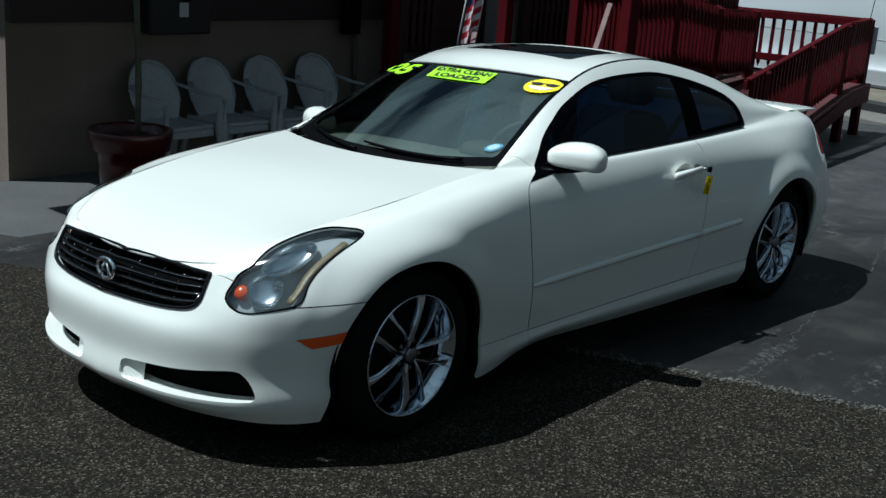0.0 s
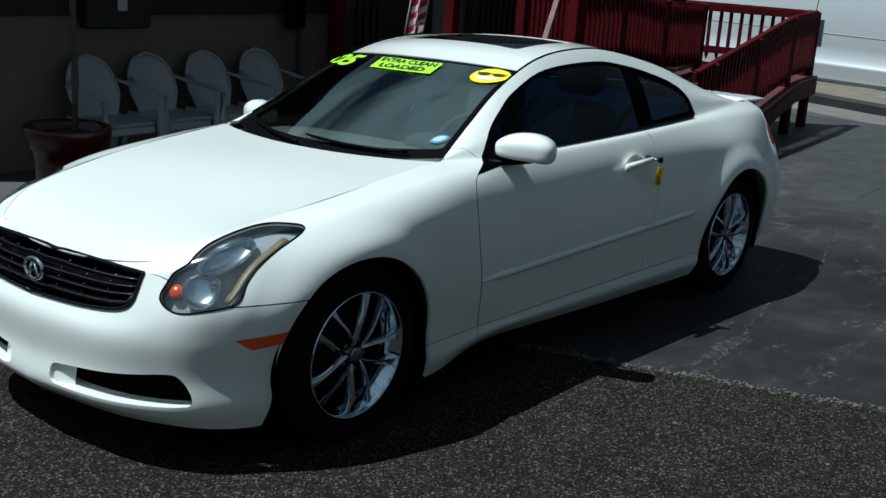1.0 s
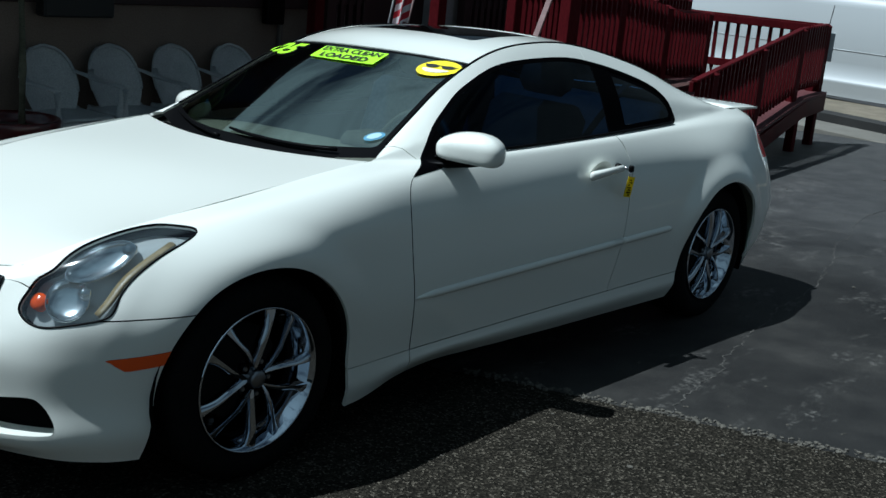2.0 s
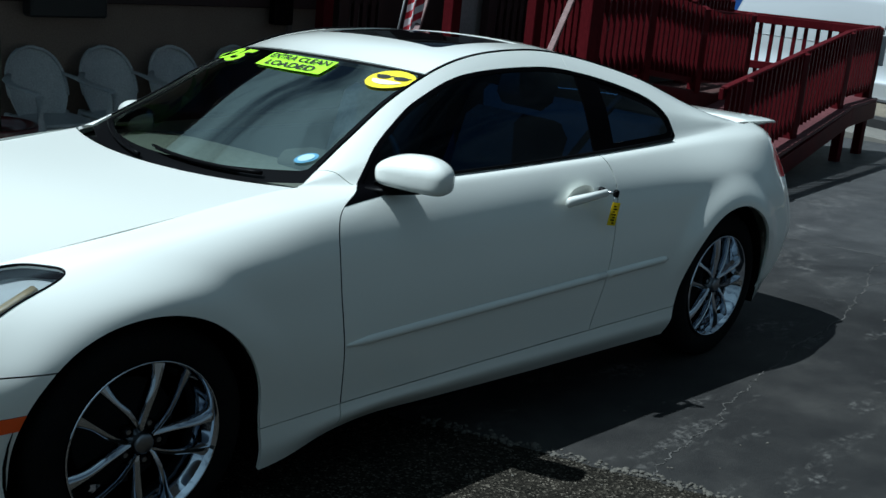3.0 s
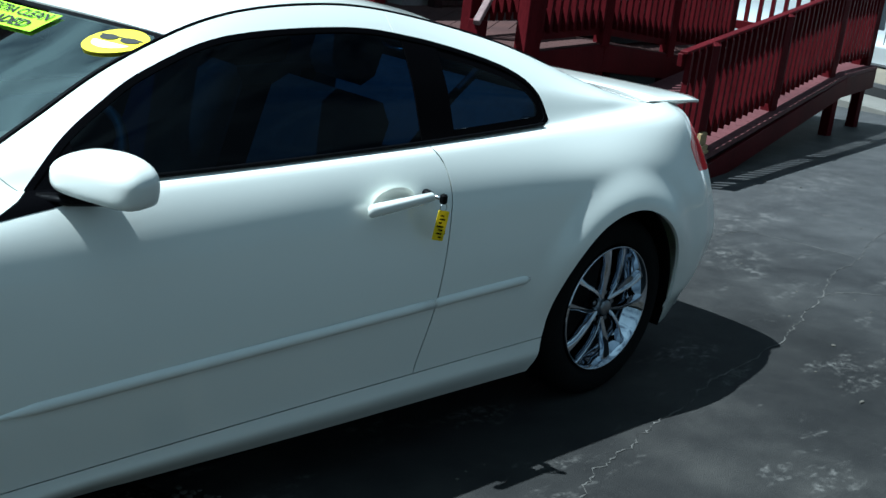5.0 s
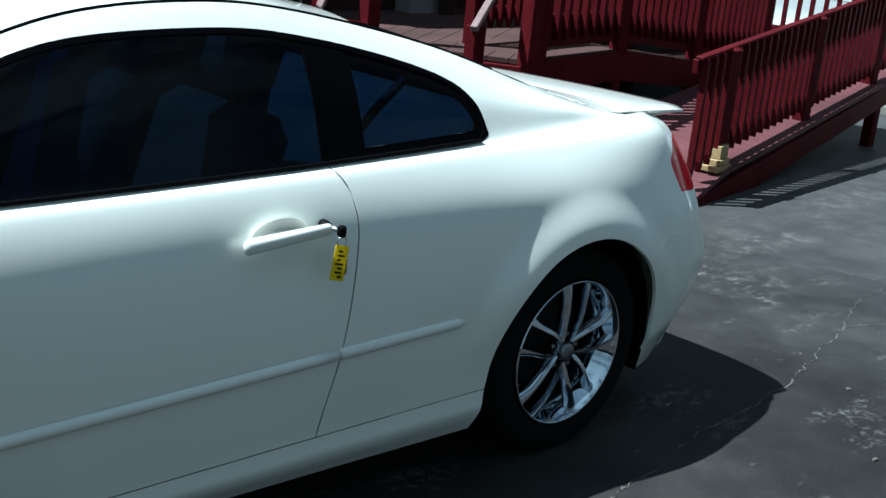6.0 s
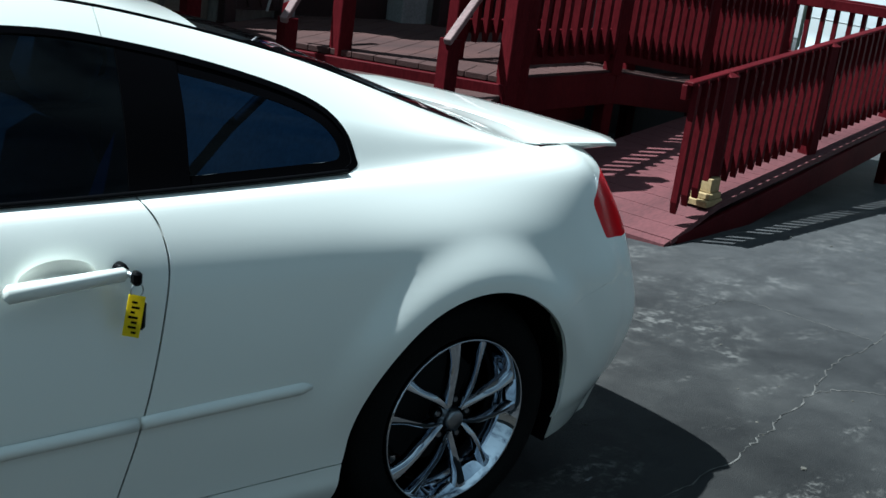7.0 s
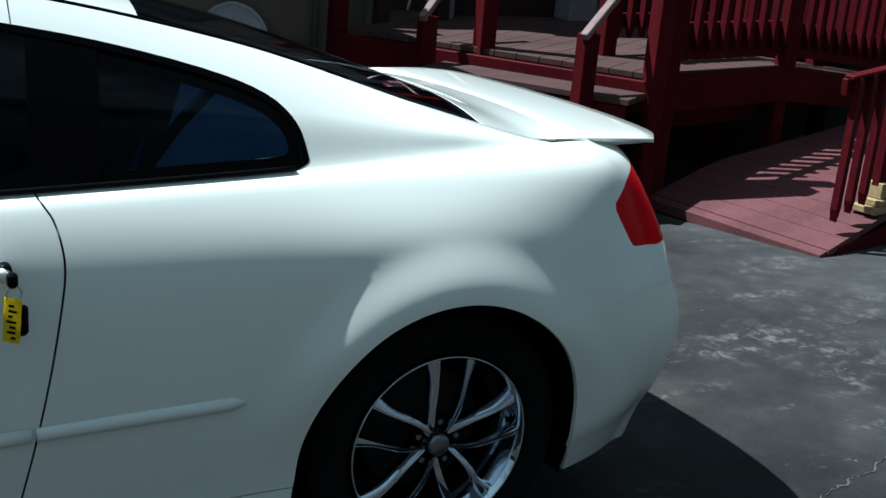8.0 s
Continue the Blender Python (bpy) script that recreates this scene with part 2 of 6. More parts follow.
def rounded(poly, steps=6):
    """A smooth closed curve through the corners of a polygon."""
    p = np.asarray(poly, float)
    n = len(p)
    ext = np.vstack([p[-2:], p, p[:3]])
    t = np.arange(0, n, 1.0 / steps) + 2
    return catmull(ext, t)


# ---- the car: feature lines from nose to tail, half a body, mirrored ----
# plan outline at its widest: (x, half width)
OUTLINE = [(-0.775, 0.0), (-0.74, 0.36), (-0.65, 0.58), (-0.53, 0.705), (-0.36, 0.79), (0.0, 0.845), (0.40, 0.845), (0.65, 0.84), (0.85, 0.838),
           (1.1, 0.836), (1.4, 0.835), (1.7, 0.835), (2.0, 0.836), (2.45, 0.838), (2.85, 0.842), (3.19, 0.832), (3.45, 0.790), (3.62, 0.64), (3.73, 0.0)]
# per line: inset from the outline and height, at the same stations
BOTTOM = ([.05, .05, .04, .03, .03, .03, .03, .045, .055, .055, .055, .055, .055, .045, .03, .045, .09, .11, .11],
          [.17, .17, .165, .155, .15, .15, .145, .186, .198, .190, .180, .172, .167, .165, .17, .18, .19, .20, .22])
LIP = ([.0, .0, .0, .0, .005, .01, .010, .012, .014, .014, .014, .014, .014, .013, .012, .022, .06, .08, .08],
       [.225, .225, .225, .23, .23, .22, .212, .235, .245, .242, .238, .234, .232, .23, .23, .25, .27, .30, .32])
LOWER = ([.008, .008, .008, .006, .006, .005, .010, .015, .016, .016, .016, .016, .016, .014, .008, .004, .02, .03, .03],
         [.33, .33, .33, .33, .33, .30, .295, .295, .295, .295, .30, .30, .30, .30, .30, .32, .36, .40, .42])
CREASE = ([.0] * 19,
          [.455, .455, .46, .465, .465, .46, .46, .46, .46, .465, .47, .475, .48, .48, .48, .49, .50, .52, .54])
UPPER = ([.03, .03, .02, .012, .008, .0, .005, .01, .01, .01, .01, .01, .01, .005, .0, .008, .028, .045, .045],
         [.53, .53, .555, .575, .58, .60, .60, .605, .61, .615, .62, .625, .63, .63, .63, .64, .65, .66, .66])
SHOULDER = ([.065, .07, .075, .07, .06, .02, .03, .04, .045, .045, .045, .045, .045, .04, .025, .05, .085, .105, .10],
            [.63, .635, .655, .675, .69, .735, .77, .78, .785, .79, .80, .803, .805, .81, .80, .79, .78, .80, .80])
CREST = [(-.69, 0, .64), (-.65, .36, .65), (-.565, .53, .69), (-.46, .62, .735), (-.27, .675, .775), (0, .735, .825), (.40, .745, .868), (.65, .74, .885),
         (.85, .742, .892), (1.1, .742, .90), (1.4, .742, .905), (1.7, .742, .91), (2.0, .74, .915), (2.45, .735, .925), (2.85, .735, .93), (3.18, .715, .93),
         (3.36, .665, .925), (3.47, .53, .93), (3.55, 0, .94)]
BELT = [(-.655, 0, .665), (-.605, .36, .68), (-.575, .46, .70), (-.42, .545, .765), (-.20, .59, .812), (.05, .62, .85), (.40, .625, .90), (.62, .628, .920),
        (.84, .690, .921), (1.1, .703, .925), (1.4, .705, .928), (1.7, .703, .933), (2.0, .70, .94), (2.45, .69, .955), (2.85, .67, .975), (3.18, .63, .985),
        (3.33, .59, .98), (3.43, .47, .975), (3.50, 0, .975)]
RAIL = [(.665, .605, .929), (.885, .555, 1.045), (1.115, .515, 1.165), (1.4, .485, 1.265), (1.7, .475, 1.30), (2.0, .48, 1.285), (2.45, .505, 1.195), (2.85, .532, 1.072), (3.18, .565, .978)]
WHEEL_F, WHEEL_R, HUB_Z = 0.0, 2.85, 0.325


def body_lines():
    base = np.array(OUTLINE)
    tan = np.gradient(base, axis=0)
    tan[0], tan[-1] = (0, 1), (0, -1)
    nor = np.stack([tan[:, 1], -tan[:, 0]], 1)
    nor /= np.linalg.norm(nor, axis=1)[:, None]
    lines = []
    for inset, high in (BOTTOM, LIP, LOWER, CREASE, UPPER, SHOULDER):
        p = base + nor * np.array(inset)[:, None]
        lines.append(np.column_stack([p, high]))
    lines += [np.array(CREST, float), np.array(BELT, float)]
    return lines


def side_sheets(per_u=18, per_v=9):
    """The flank below the belt, and the sides of the greenhouse, in one smooth net; u: station, v: line."""
    lines = body_lines()
    net = np.stack(lines, 1)
    u = np.linspace(0, 18, 18 * per_u + 1)
    along = np.stack([catmull(net[:, k], u) for k in range(8)], 1)
    v = np.linspace(0, 7, 7 * per_v + 1)
    flank = np.stack([catmull(along[i], v) for i in range(len(u))], 0)
    rail = np.array(RAIL)
    ug = np.linspace(7, 15, 8 * per_u + 1)
    r = catmull(rail, ug - 7)
    i0 = 7 * per_u
    green = []
    vg = np.linspace(7, 9, 2 * per_v * 2 + 1)
    for i in range(len(ug)):
        c6, c7 = along[i0 + i, 6], along[i0 + i, 7]
        swell = min(1.0, np.linalg.norm(r[i] - c7) / 0.15)
        mid = (c7 + r[i]) / 2 + swell * np.array((0, 0.016 + 0.01 * min(1, max(0, (ug[i] - 12) / 2)), 0.006))
        c6 = c7 + (c6 - c7) * min(1.0, 1.2 * np.linalg.norm(mid - c7) / np.linalg.norm(c6 - c7))
        beyond = r[i] + (r[i] - mid) + swell * np.array((0, -0.06, -0.02))
        green.append(catmull(np.array([c6, c7, mid, r[i], beyond]), vg - 6))
    for xc, k in ((WHEEL_F, 0.016), (WHEEL_R, 0.029)):
        r = np.hypot(flank[..., 0] - xc, flank[..., 2] - HUB_Z)
        f = np.clip((0.495 - r) / 0.125, 0, 1)
        g = np.clip((flank[..., 2] - 0.33) / 0.28, 0, 1) * (flank[..., 1] > 0.6)
        g = g * g * (3 - 2 * g)
        flank[..., 1] += k * f * f * (3 - 2 * f) * g
    flank[..., 1] *= -1
    green = np.array(green)
    green[..., 1] *= -1
    sheets = grid_sheet(flank, u, v), grid_sheet(green, ug, vg)
    for s in sheets:
        s.faces = [f[::-1] for f in s.faces]
    return sheets


def top_sheet(rows, n_u=10, n_v=28, power=2.0):
    """A sheet across the car: rows of (centre x, centre z, edge x, edge half width, edge z)."""
    rows = np.array(rows, float)
    u = np.linspace(0, len(rows) - 1, (len(rows) - 1) * n_u + 1)
    r = catmull(rows, u)
    v = np.linspace(1, -1, n_v + 1)
    co = np.zeros((len(u), n_v + 1, 3))
    f = np.abs(v) ** power
    co[..., 0] = r[:, :1] + (r[:, 2:3] - r[:, :1]) * f
    co[..., 1] = r[:, 3:4] * v
    co[..., 2] = r[:, 1:2] + (r[:, 4:5] - r[:, 1:2]) * np.abs(v) ** (power + 0.4)
    return grid_sheet(co, u, v)


def arch(xc, radius=0.358):
    def phi(co, uv):
        dx, dz = co[:, 0] - xc, co[:, 2] - HUB_Z
        r = np.where(dz > 0, np.hypot(dx, dz), np.abs(dx) - 0.12 * np.maximum(0, -dz))
        return r - radius
    return phi


def line_phi(pts):
    """Signed side of a poly-line in side view (x, z) that runs upwards: negative towards the nose."""
    p = catmull(pts, np.linspace(0, len(pts) - 1, 30))

    def phi(co, uv):
        return co[:, 0] - np.interp(co[:, 2], p[:, 1], p[:, 0])
    return phi


def seam(sheet, phi, gap=0.0045):
    """Cuts a sheet along a shut line, leaving a gap."""
    a, rest = sheet.clip(lambda co, uv: phi(co, uv) + gap / 2)
    _, b = rest.clip(lambda co, uv: phi(co, uv) - gap / 2)
    return a, b


car = thing("coupe", "pearl white two-door sports coupe parked on asphalt, stickers on windscreen", "car")
flank, green = side_sheets()
# wheel arches
_, flank = flank.clip(arch(WHEEL_F))
_, flank = flank.clip(arch(WHEEL_R))
# openings in the nose, in (station, line)
GRILLE = rounded([(-1.5, 4.05), (0.0, 3.94), (0.84, 4.04), (1.34, 4.2), (1.45, 4.8), (1.42, 5.60), (1.24, 6.12), (0.88, 6.48), (0.53, 6.68), (0.23, 6.85), (0.0, 6.92), (-1.5, 6.92)], 6)
LAMP = rounded([(1.94, 4.88), (1.86, 4.38), (2.16, 3.99), (2.62, 3.93), (3.34, 4.08), (3.63, 4.66), (4.05, 5.38), (4.42, 5.88), (4.17, 6.38), (3.81, 6.80), (3.32, 6.88), (2.76, 6.60), (2.13, 5.66)], 6)
DUCT = rounded([(0.33, 1.72), (0.34, 1.22), (0.50, 1.13), (1.5, 1.16), (2.3, 1.2), (2.52, 1.28), (2.50, 1.62), (2.31, 2.03), (2.06, 2.17), (1.3, 2.03), (0.5, 1.85)], 6)


def uv_poly(poly, su=0.18, sv=0.1):
    """Inside a polygon of station and line, in rough metres."""
    p = np.array(poly) * (su, sv)
    return lambda co, uv: poly_dist(uv * (su, sv), p)


grille_hole, flank = flank.clip(uv_poly(GRILLE))
duct_hole, flank = flank.clip(uv_poly(DUCT))
lamp_lens, flank = flank.clip(uv_poly(LAMP))
MARKER = [(-0.49, 0.468), (-0.30, 0.482), (-0.30, 0.445), (-0.44, 0.432)]
marker, flank = flank.clip(lambda co, uv: poly_dist(co[:, (0, 2)], MARKER))
# front bumper, below the fender seam
bumper, flank = seam(flank, lambda co, uv: np.where(uv[:, 0] < 2.3, (uv[:, 1] - np.interp(uv[:, 0], (0, 0.23, 0.53, 0.88, 1.24, 1.42, 1.95, 2.3), (6.92, 6.85, 6.68, 6.48, 6.12, 5.5, 4.9, 4.75))) * 0.1, np.maximum(co[:, 2] - 0.577, co[:, 0])), 0.004)
door_front = line_phi([(0.673, 0.14), (0.673, 0.285), (0.66, 0.45), (0.645, 0.62), (0.645, 0.77), (0.668, 0.85), (0.72, 0.887), (0.80, 0.917), (0.90, 0.96)])
door_back = line_phi([(1.92, 0.14), (1.921, 0.289), (1.955, 0.45), (1.99, 0.60), (2.015, 0.72), (2.03, 0.815), (2.02, 0.89), (1.995, 0.935), (1.985, 0.97)])
fender_rear, mid = seam(flank, door_front)
sill_line = lambda co, uv: np.maximum(np.maximum(co[:, 2] - (0.284 + 0.004 * (co[:, 0] - 0.67)), co[:, 0] - 2.6), 0.2 - co[:, 0])
rocker_f, fender_rear = seam(fender_rear, sill_line, 0.003)
rocker_m, mid = seam(mid, sill_line, 0.0035)
door, quarter_up = seam(mid, door_back)
sail_base, door = door.clip(lambda co, uv: poly_dist(co[:, (0, 2)], [(0.66, 0.872), (0.80, 0.940), (1.04, 0.940), (1.02, 0.912)]))
rear_bumper, quarter_up = seam(quarter_up, lambda co, uv: np.maximum(co[:, 2] - 0.588 - 0.18 * np.clip(co[:, 0] - 3.10, -0.1, 0.30), 3.0 - co[:, 0]), 0.0004)
TAIL = [(3.318, 0.845), (3.375, 0.745), (3.47, 0.735), (3.62, 0.76), (3.62, 0.90), (3.45, 0.935), (3.42, 0.915)]
tail_lens, quarter_up = quarter_up.clip(lambda co, uv: poly_dist(co[:, (0, 2)], TAIL))
# side glass with its black surround
GLASS_TOP = [(0.785, 0.905), (0.895, 1.000), (1.025, 1.080), (1.172, 1.153), (1.42, 1.228), (1.8, 1.248), (2.05, 1.222), (2.3, 1.168), (2.462, 1.113), (2.532, 1.052), (2.552, 0.972)]
GLASS = [tuple(p) for p in catmull(GLASS_TOP, np.linspace(0, 10, 61))] + [(2.50, 0.950), (2.0, 0.930), (1.4, 0.915), (1.1, 0.905)]
glass_all, pillars = green.clip(lambda co, uv: poly_dist(co[:, (0, 2)], GLASS))
frame_band, glass_in = glass_all.clip(lambda co, uv: np.where(poly_dist(co[:, (0, 2)], GLASS) > -0.013, -1.0, 1.0) * np.abs(poly_dist(co[:, (0, 2)], GLASS) + 0.013))
roof_side, rear_side = seam(pillars, lambda co, uv: np.where(co[:, 2] > 1.06, co[:, 0] - 1.985, uv[:, 0] - 12.0), 0.003)
fender_top, roof_side = seam(roof_side, lambda co, uv: co[:, 0] - (0.703 + 0.90 * (np.abs(co[:, 1]) - 0.580)), 0.003)
b_phi = line_phi([(2.012, 0.90), (2.028, 1.05), (2.045, 1.25), (2.048, 1.3)])
door_glass, rest = glass_in.clip(lambda co, uv: b_phi(co, uv) + 0.035)
sail_s, door_glass = door_glass.clip(lambda co, uv: co[:, 0] - 0.935)
b_pillar, quarter_glass = rest.clip(lambda co, uv: b_phi(co, uv) - 0.10)
quarter_band, quarter_glass = quarter_glass.clip(lambda co, uv: np.where(poly_dist(co[:, (0, 2)], GLASS) > -0.036, -1.0, 1.0) * np.abs(poly_dist(co[:, (0, 2)], GLASS) + 0.036))
HOOD = [(-0.663, 0.664, -0.580, 0.468, 0.696), (-0.45, 0.735, -0.413, 0.545, 0.766), (-0.16, 0.80, -0.16, 0.59, 0.817), (0.15, 0.86, 0.15, 0.618, 0.865), (0.50, 0.905, 0.605, 0.618, 0.919)]
WINDSCREEN = [(0.50, 0.895, 0.665, 0.598, 0.925), (0.74, 1.025, 0.887, 0.547, 1.04), (0.97, 1.145, 1.09, 0.51, 1.15), (1.19, 1.245, 1.27, 0.497, 1.224)]
ROOF = [(1.19, 1.248, 1.27, 0.498, 1.225), (1.40, 1.302, 1.44, 0.484, 1.270), (1.70, 1.325, 1.70, 0.472, 1.298), (2.0, 1.318, 2.0, 0.477, 1.283), (2.28, 1.275, 2.24, 0.49, 1.238)]
BACKLIGHT = [(2.28, 1.272, 2.24, 0.49, 1.236), (2.55, 1.212, 2.50, 0.506, 1.178), (2.80, 1.137, 2.76, 0.526, 1.102), (3.08, 1.045, 3.03, 0.548, 1.022)]
DECK = [(3.085, 1.042, 3.035, 0.552, 1.019), (3.20, 1.008, 3.18, 0.578, 0.985), (3.35, 0.99, 3.30, 0.58, 0.985), (3.50, 0.975, 3.40, 0.50, 0.975)]
hood_s, screen_s, roof_s, back_s, deck_s = (top_sheet(r) for r in (HOOD, WINDSCREEN, ROOF, BACKLIGHT, DECK))
SUNROOF = [(1.47, 0.325), (1.94, 0.315), (1.94, -0.315), (1.47, -0.325)]
sunroof_s, roof_s = roof_s.clip(lambda co, uv: poly_dist(co[:, :2], rounded(SUNROOF, 1)) + 0.0)

duct_pocket, duct_hole = duct_hole.clip(lambda co, uv: uv[:, 0] - 0.56)
duct_back = Sheet(duct_hole.co + (0.075, 0.0, 0.004), duct_hole.uv, duct_hole.faces)
duct_pocket = Sheet(duct_pocket.co + np.column_stack([0.012 + 0.10 * np.clip(duct_pocket.uv[:, 0] - 0.33, 0, 1), np.zeros((len(duct_pocket.co), 2))]), duct_pocket.uv, duct_pocket.faces)
for mir in (False, True):
    fender_rear.mesh("fender", PAINT, car, mir, 0.012, edge=PAINT, more=(fender_top,))
    rocker_m.mesh("sill", PAINT, car, mir, 0.012, edge=PAINT, more=(rocker_f,))
    door.mesh("door", PAINT, car, mir, 0.014)
    quarter_up.mesh("quarter_panel", PAINT, car, mir, 0.012, more=(rear_side,), edge=PAINT)
    roof_side.mesh("roof_side", PAINT, car, mir, 0.004, edge=PAINT)
    frame_band.mesh("window_trim", WINDOW_BLACK, car, mir, 0.01, 0.001, "black window trim")
    door_glass.mesh("side_window", TINTED, car, mir, 0.0, -0.003, "dark tinted glass")
    quarter_glass.mesh("quarter_window", QUARTER_TINT, car, mir, 0.0, -0.003, "dark tinted glass")
    quarter_band.mesh("quarter_window_border", WINDOW_BLACK, car, mir, 0.004, -0.003, "black border of the quarter glass")
    sail_base.mesh("mirror_base", WINDOW_BLACK, car, mir, 0.006, 0.001, "black mirror base plate")
    sail_s.mesh("mirror_sail", WINDOW_BLACK, car, mir, 0.004, -0.001, "black corner trim by the mirror")
    b_pillar.mesh("pillar_trim", WINDOW_BLACK, car, mir, 0.004, -0.001)
    lamp_lens.mesh("headlight", LAMP_GLASS, car, mir, 0.004, -0.002, "clear headlight with chrome reflectors")
    tail_lens.mesh("tail_light", RED_LENS, car, mir, 0.006, 0.0, "red tail light lens")
    marker.mesh("side_marker", AMBER, car, mir, 0.006, 0.002, "amber side marker")
    duct_pocket.mesh("duct_pocket", PAINT, car, mir, 0.0, 0.0)
    duct_back.mesh("fog_duct", DARK_VOID, car, mir, 0.0, 0.0, "black mesh of the fog duct")
bumper.mesh("front_bumper", PAINT, car, False, 0.014, edge=PAINT, label="white painted bumper with fog ducts", both=True)
rear_bumper.mesh("rear_bumper", PAINT, car, False, 0.012, edge=PAINT, both=True)
grille_hole.mesh("grille_recess", DARK_VOID, car, False, 0.0, -0.05, both=True)
hood_s.mesh("hood", PAINT, car, False, 0.006, edge=PAINT)
frit_edge = lambda co, uv: np.minimum(np.minimum((0.955 - np.abs(uv[:, 1])) * 0.5, (uv[:, 0] - 0.26) * 0.25), (2.93 - uv[:, 0]) * 0.25)
frit_s, pane_s = screen_s.clip(frit_edge)
frit_s.mesh("windscreen_border", BLACK_TRIM, car, False, 0.0, -0.002, "black border band of the glass")
pane_s.mesh("windscreen", CLEAR, car, False, 0.0, -0.002, "clear laminated glass")
roof_s.mesh("roof", PAINT, car, False, 0.006, edge=PAINT)
rear_frit, back_s = back_s.clip(lambda co, uv: np.minimum((0.94 - np.abs(uv[:, 1])) * 0.5, (2.9 - uv[:, 0]) * 0.25))
rear_frit.mesh("rear_window_border", BLACK_TRIM, car, False, 0.0, -0.002)
back_s.mesh("rear_window", REAR_TINT, car, False, 0.0, -0.003, "dark tinted rear glass")
deck_s.mesh("boot_lid", PAINT, car, False, 0.004, edge=PAINT)
sunroof_s.mesh("sunroof", ROOF_GLASS, car, False, 0.0, -0.003, "dark tinted sunroof glass")
part("underbody", box_bm((-0.50, -0.60, 0.17), (3.30, 0.60, 0.24)), DARK_VOID, car)
# unseen plain boxes, added to stop sun leaking through the hollow body
part("floor_pan", box_bm((0.42, -0.77, 0.168), (2.44, 0.77, 0.235)), DARK_VOID, car)
part("engine_block", box_bm((-0.62, -0.46, 0.19), (0.40, 0.46, 0.56)), DARK_VOID, car)
part("boot_floor", box_bm((3.05, -0.68, 0.21), (3.36, 0.68, 0.28)), DARK_VOID, car)


# ---- car: wheels ----
BRAKE_STEEL = material("brake_steel", (0.02, 0.02, 0.02), 0.7, 0.0, 0.0, 0.05)


def wheel(name, at, phase, mirror=False, size=0.99):
    """A chrome wheel with five pairs of spokes in a black tyre; its face looks along -y."""
    w = new(name)
    w.parent = car
    w.matrix_basis = pose(*at, 0, 0, 180 if mirror else 0)
    R = 0.325
    v, f = lathe([(0.222, -0.010), (0.232, -0.028), (0.262, -0.034), (0.292, -0.03), (0.312, -0.018), (0.322, 0.004), (R, 0.03), (R, 0.09), (R, 0.15), (0.318, 0.18),
                  (0.29, 0.205), (0.232, 0.2), (0.222, 0.18)], 72)
    under(mesh_object("tyre", v, f, RUBBER), w, "black rubber tyre")
    v, f = lathe([(0.233, -0.026), (0.2315, -0.034), (0.229, -0.0355), (0.2265, -0.033), (0.219, -0.014), (0.206, 0.010), (0.194, 0.030), (0.188, 0.050), (0.186, 0.16), (0.20, 0.18), (0.224, 0.19)], 72)
    rim = under(mesh_object("rim", v, f, WHEEL_CHROME), w, "chrome rim with five pairs of spokes")
    v, f = lathe([(0.0, 0.075), (0.15, 0.075), (0.152, 0.09), (0.0, 0.09)], 40)
    under(mesh_object("brake_disc", v, f, BRAKE_STEEL), w, "dull steel brake disc")
    n = 14
    for i in range(5):
        ang = math.radians(phase + 72 * i)
        c, s = math.cos(ang), math.sin(ang)
        for side in (-1, 1):
            bm = bmesh.new()
            rows = []
            for k in range(n + 1):
                t = k / n
                r = 0.030 + 0.192 * t
                # the inner edge runs almost straight; the outer one flares into the rim
                inner = 0.0135 + 0.011 * math.sin(math.pi * 0.5 * min(1.0, t * 2.2)) + 0.011 * t
                wide = 0.0165 + 0.003 * math.sin(math.pi * t) + 0.024 * max(0.0, (t - 0.60) / 0.40) ** 1.7
                y = -0.008 - 0.020 * math.sin(math.pi * min(1.0, 0.15 + t * 0.75)) - 0.006 * t
                back = y + 0.034 - 0.008 * t
                section = ((inner - 0.001, back), (inner, y + 0.006), (inner + 0.0025, y), (inner + wide * 0.45, y + 0.0008), (inner + wide * 0.85, y + 0.004 + 0.004 * t), (inner + wide, y + 0.010 + 0.006 * t), (inner + wide, back + 0.004))
                rows.append([bm.verts.new((r * c - side * q * s, yy, r * s + side * q * c)) for q, yy in section])
            for a, b in zip(rows, rows[1:]):
                for q in range(6):
                    bm.faces.new((a[q], b[q], b[q + 1], a[q + 1]))
            bmesh.ops.recalc_face_normals(bm, faces=bm.faces[:])
            spoke = part("spoke", bm, WHEEL_CHROME, rim, "", True)
            spoke.data.set_sharp_from_angle(angle=0.6)
    v, f = lathe([(0.0, -0.030), (0.022, -0.0295), (0.0265, -0.027), (0.0285, -0.020), (0.0285, 0.0), (0.040, 0.004), (0.044, 0.012), (0.044, 0.04)], 40)
    under(mesh_object("hub_cap", v, f, HUB_METAL), rim, "dull metal hub with centre cap")
    rim.matrix_basis = Matrix.Scale(size, 4)
    for i in range(5):
        a = math.radians(phase + 72 * i)
        v, f = lathe([(0.0125, 0.006), (0.0125, -0.009), (0.0145, -0.011), (0.0165, -0.008), (0.0165, 0.01)], 20)
        ring = under(mesh_object("lug_recess", v, f, BLACK_TRIM), rim)
        ring.matrix_basis = pose(0.054 * math.cos(a), 0.0, 0.054 * math.sin(a))
        v, f = lathe([(0.0, -0.010), (0.0075, -0.010), (0.0105, -0.005), (0.0105, 0.01)], 6)
        nut = under(mesh_object("lug_nut", v, f, HUB_METAL, False), rim)
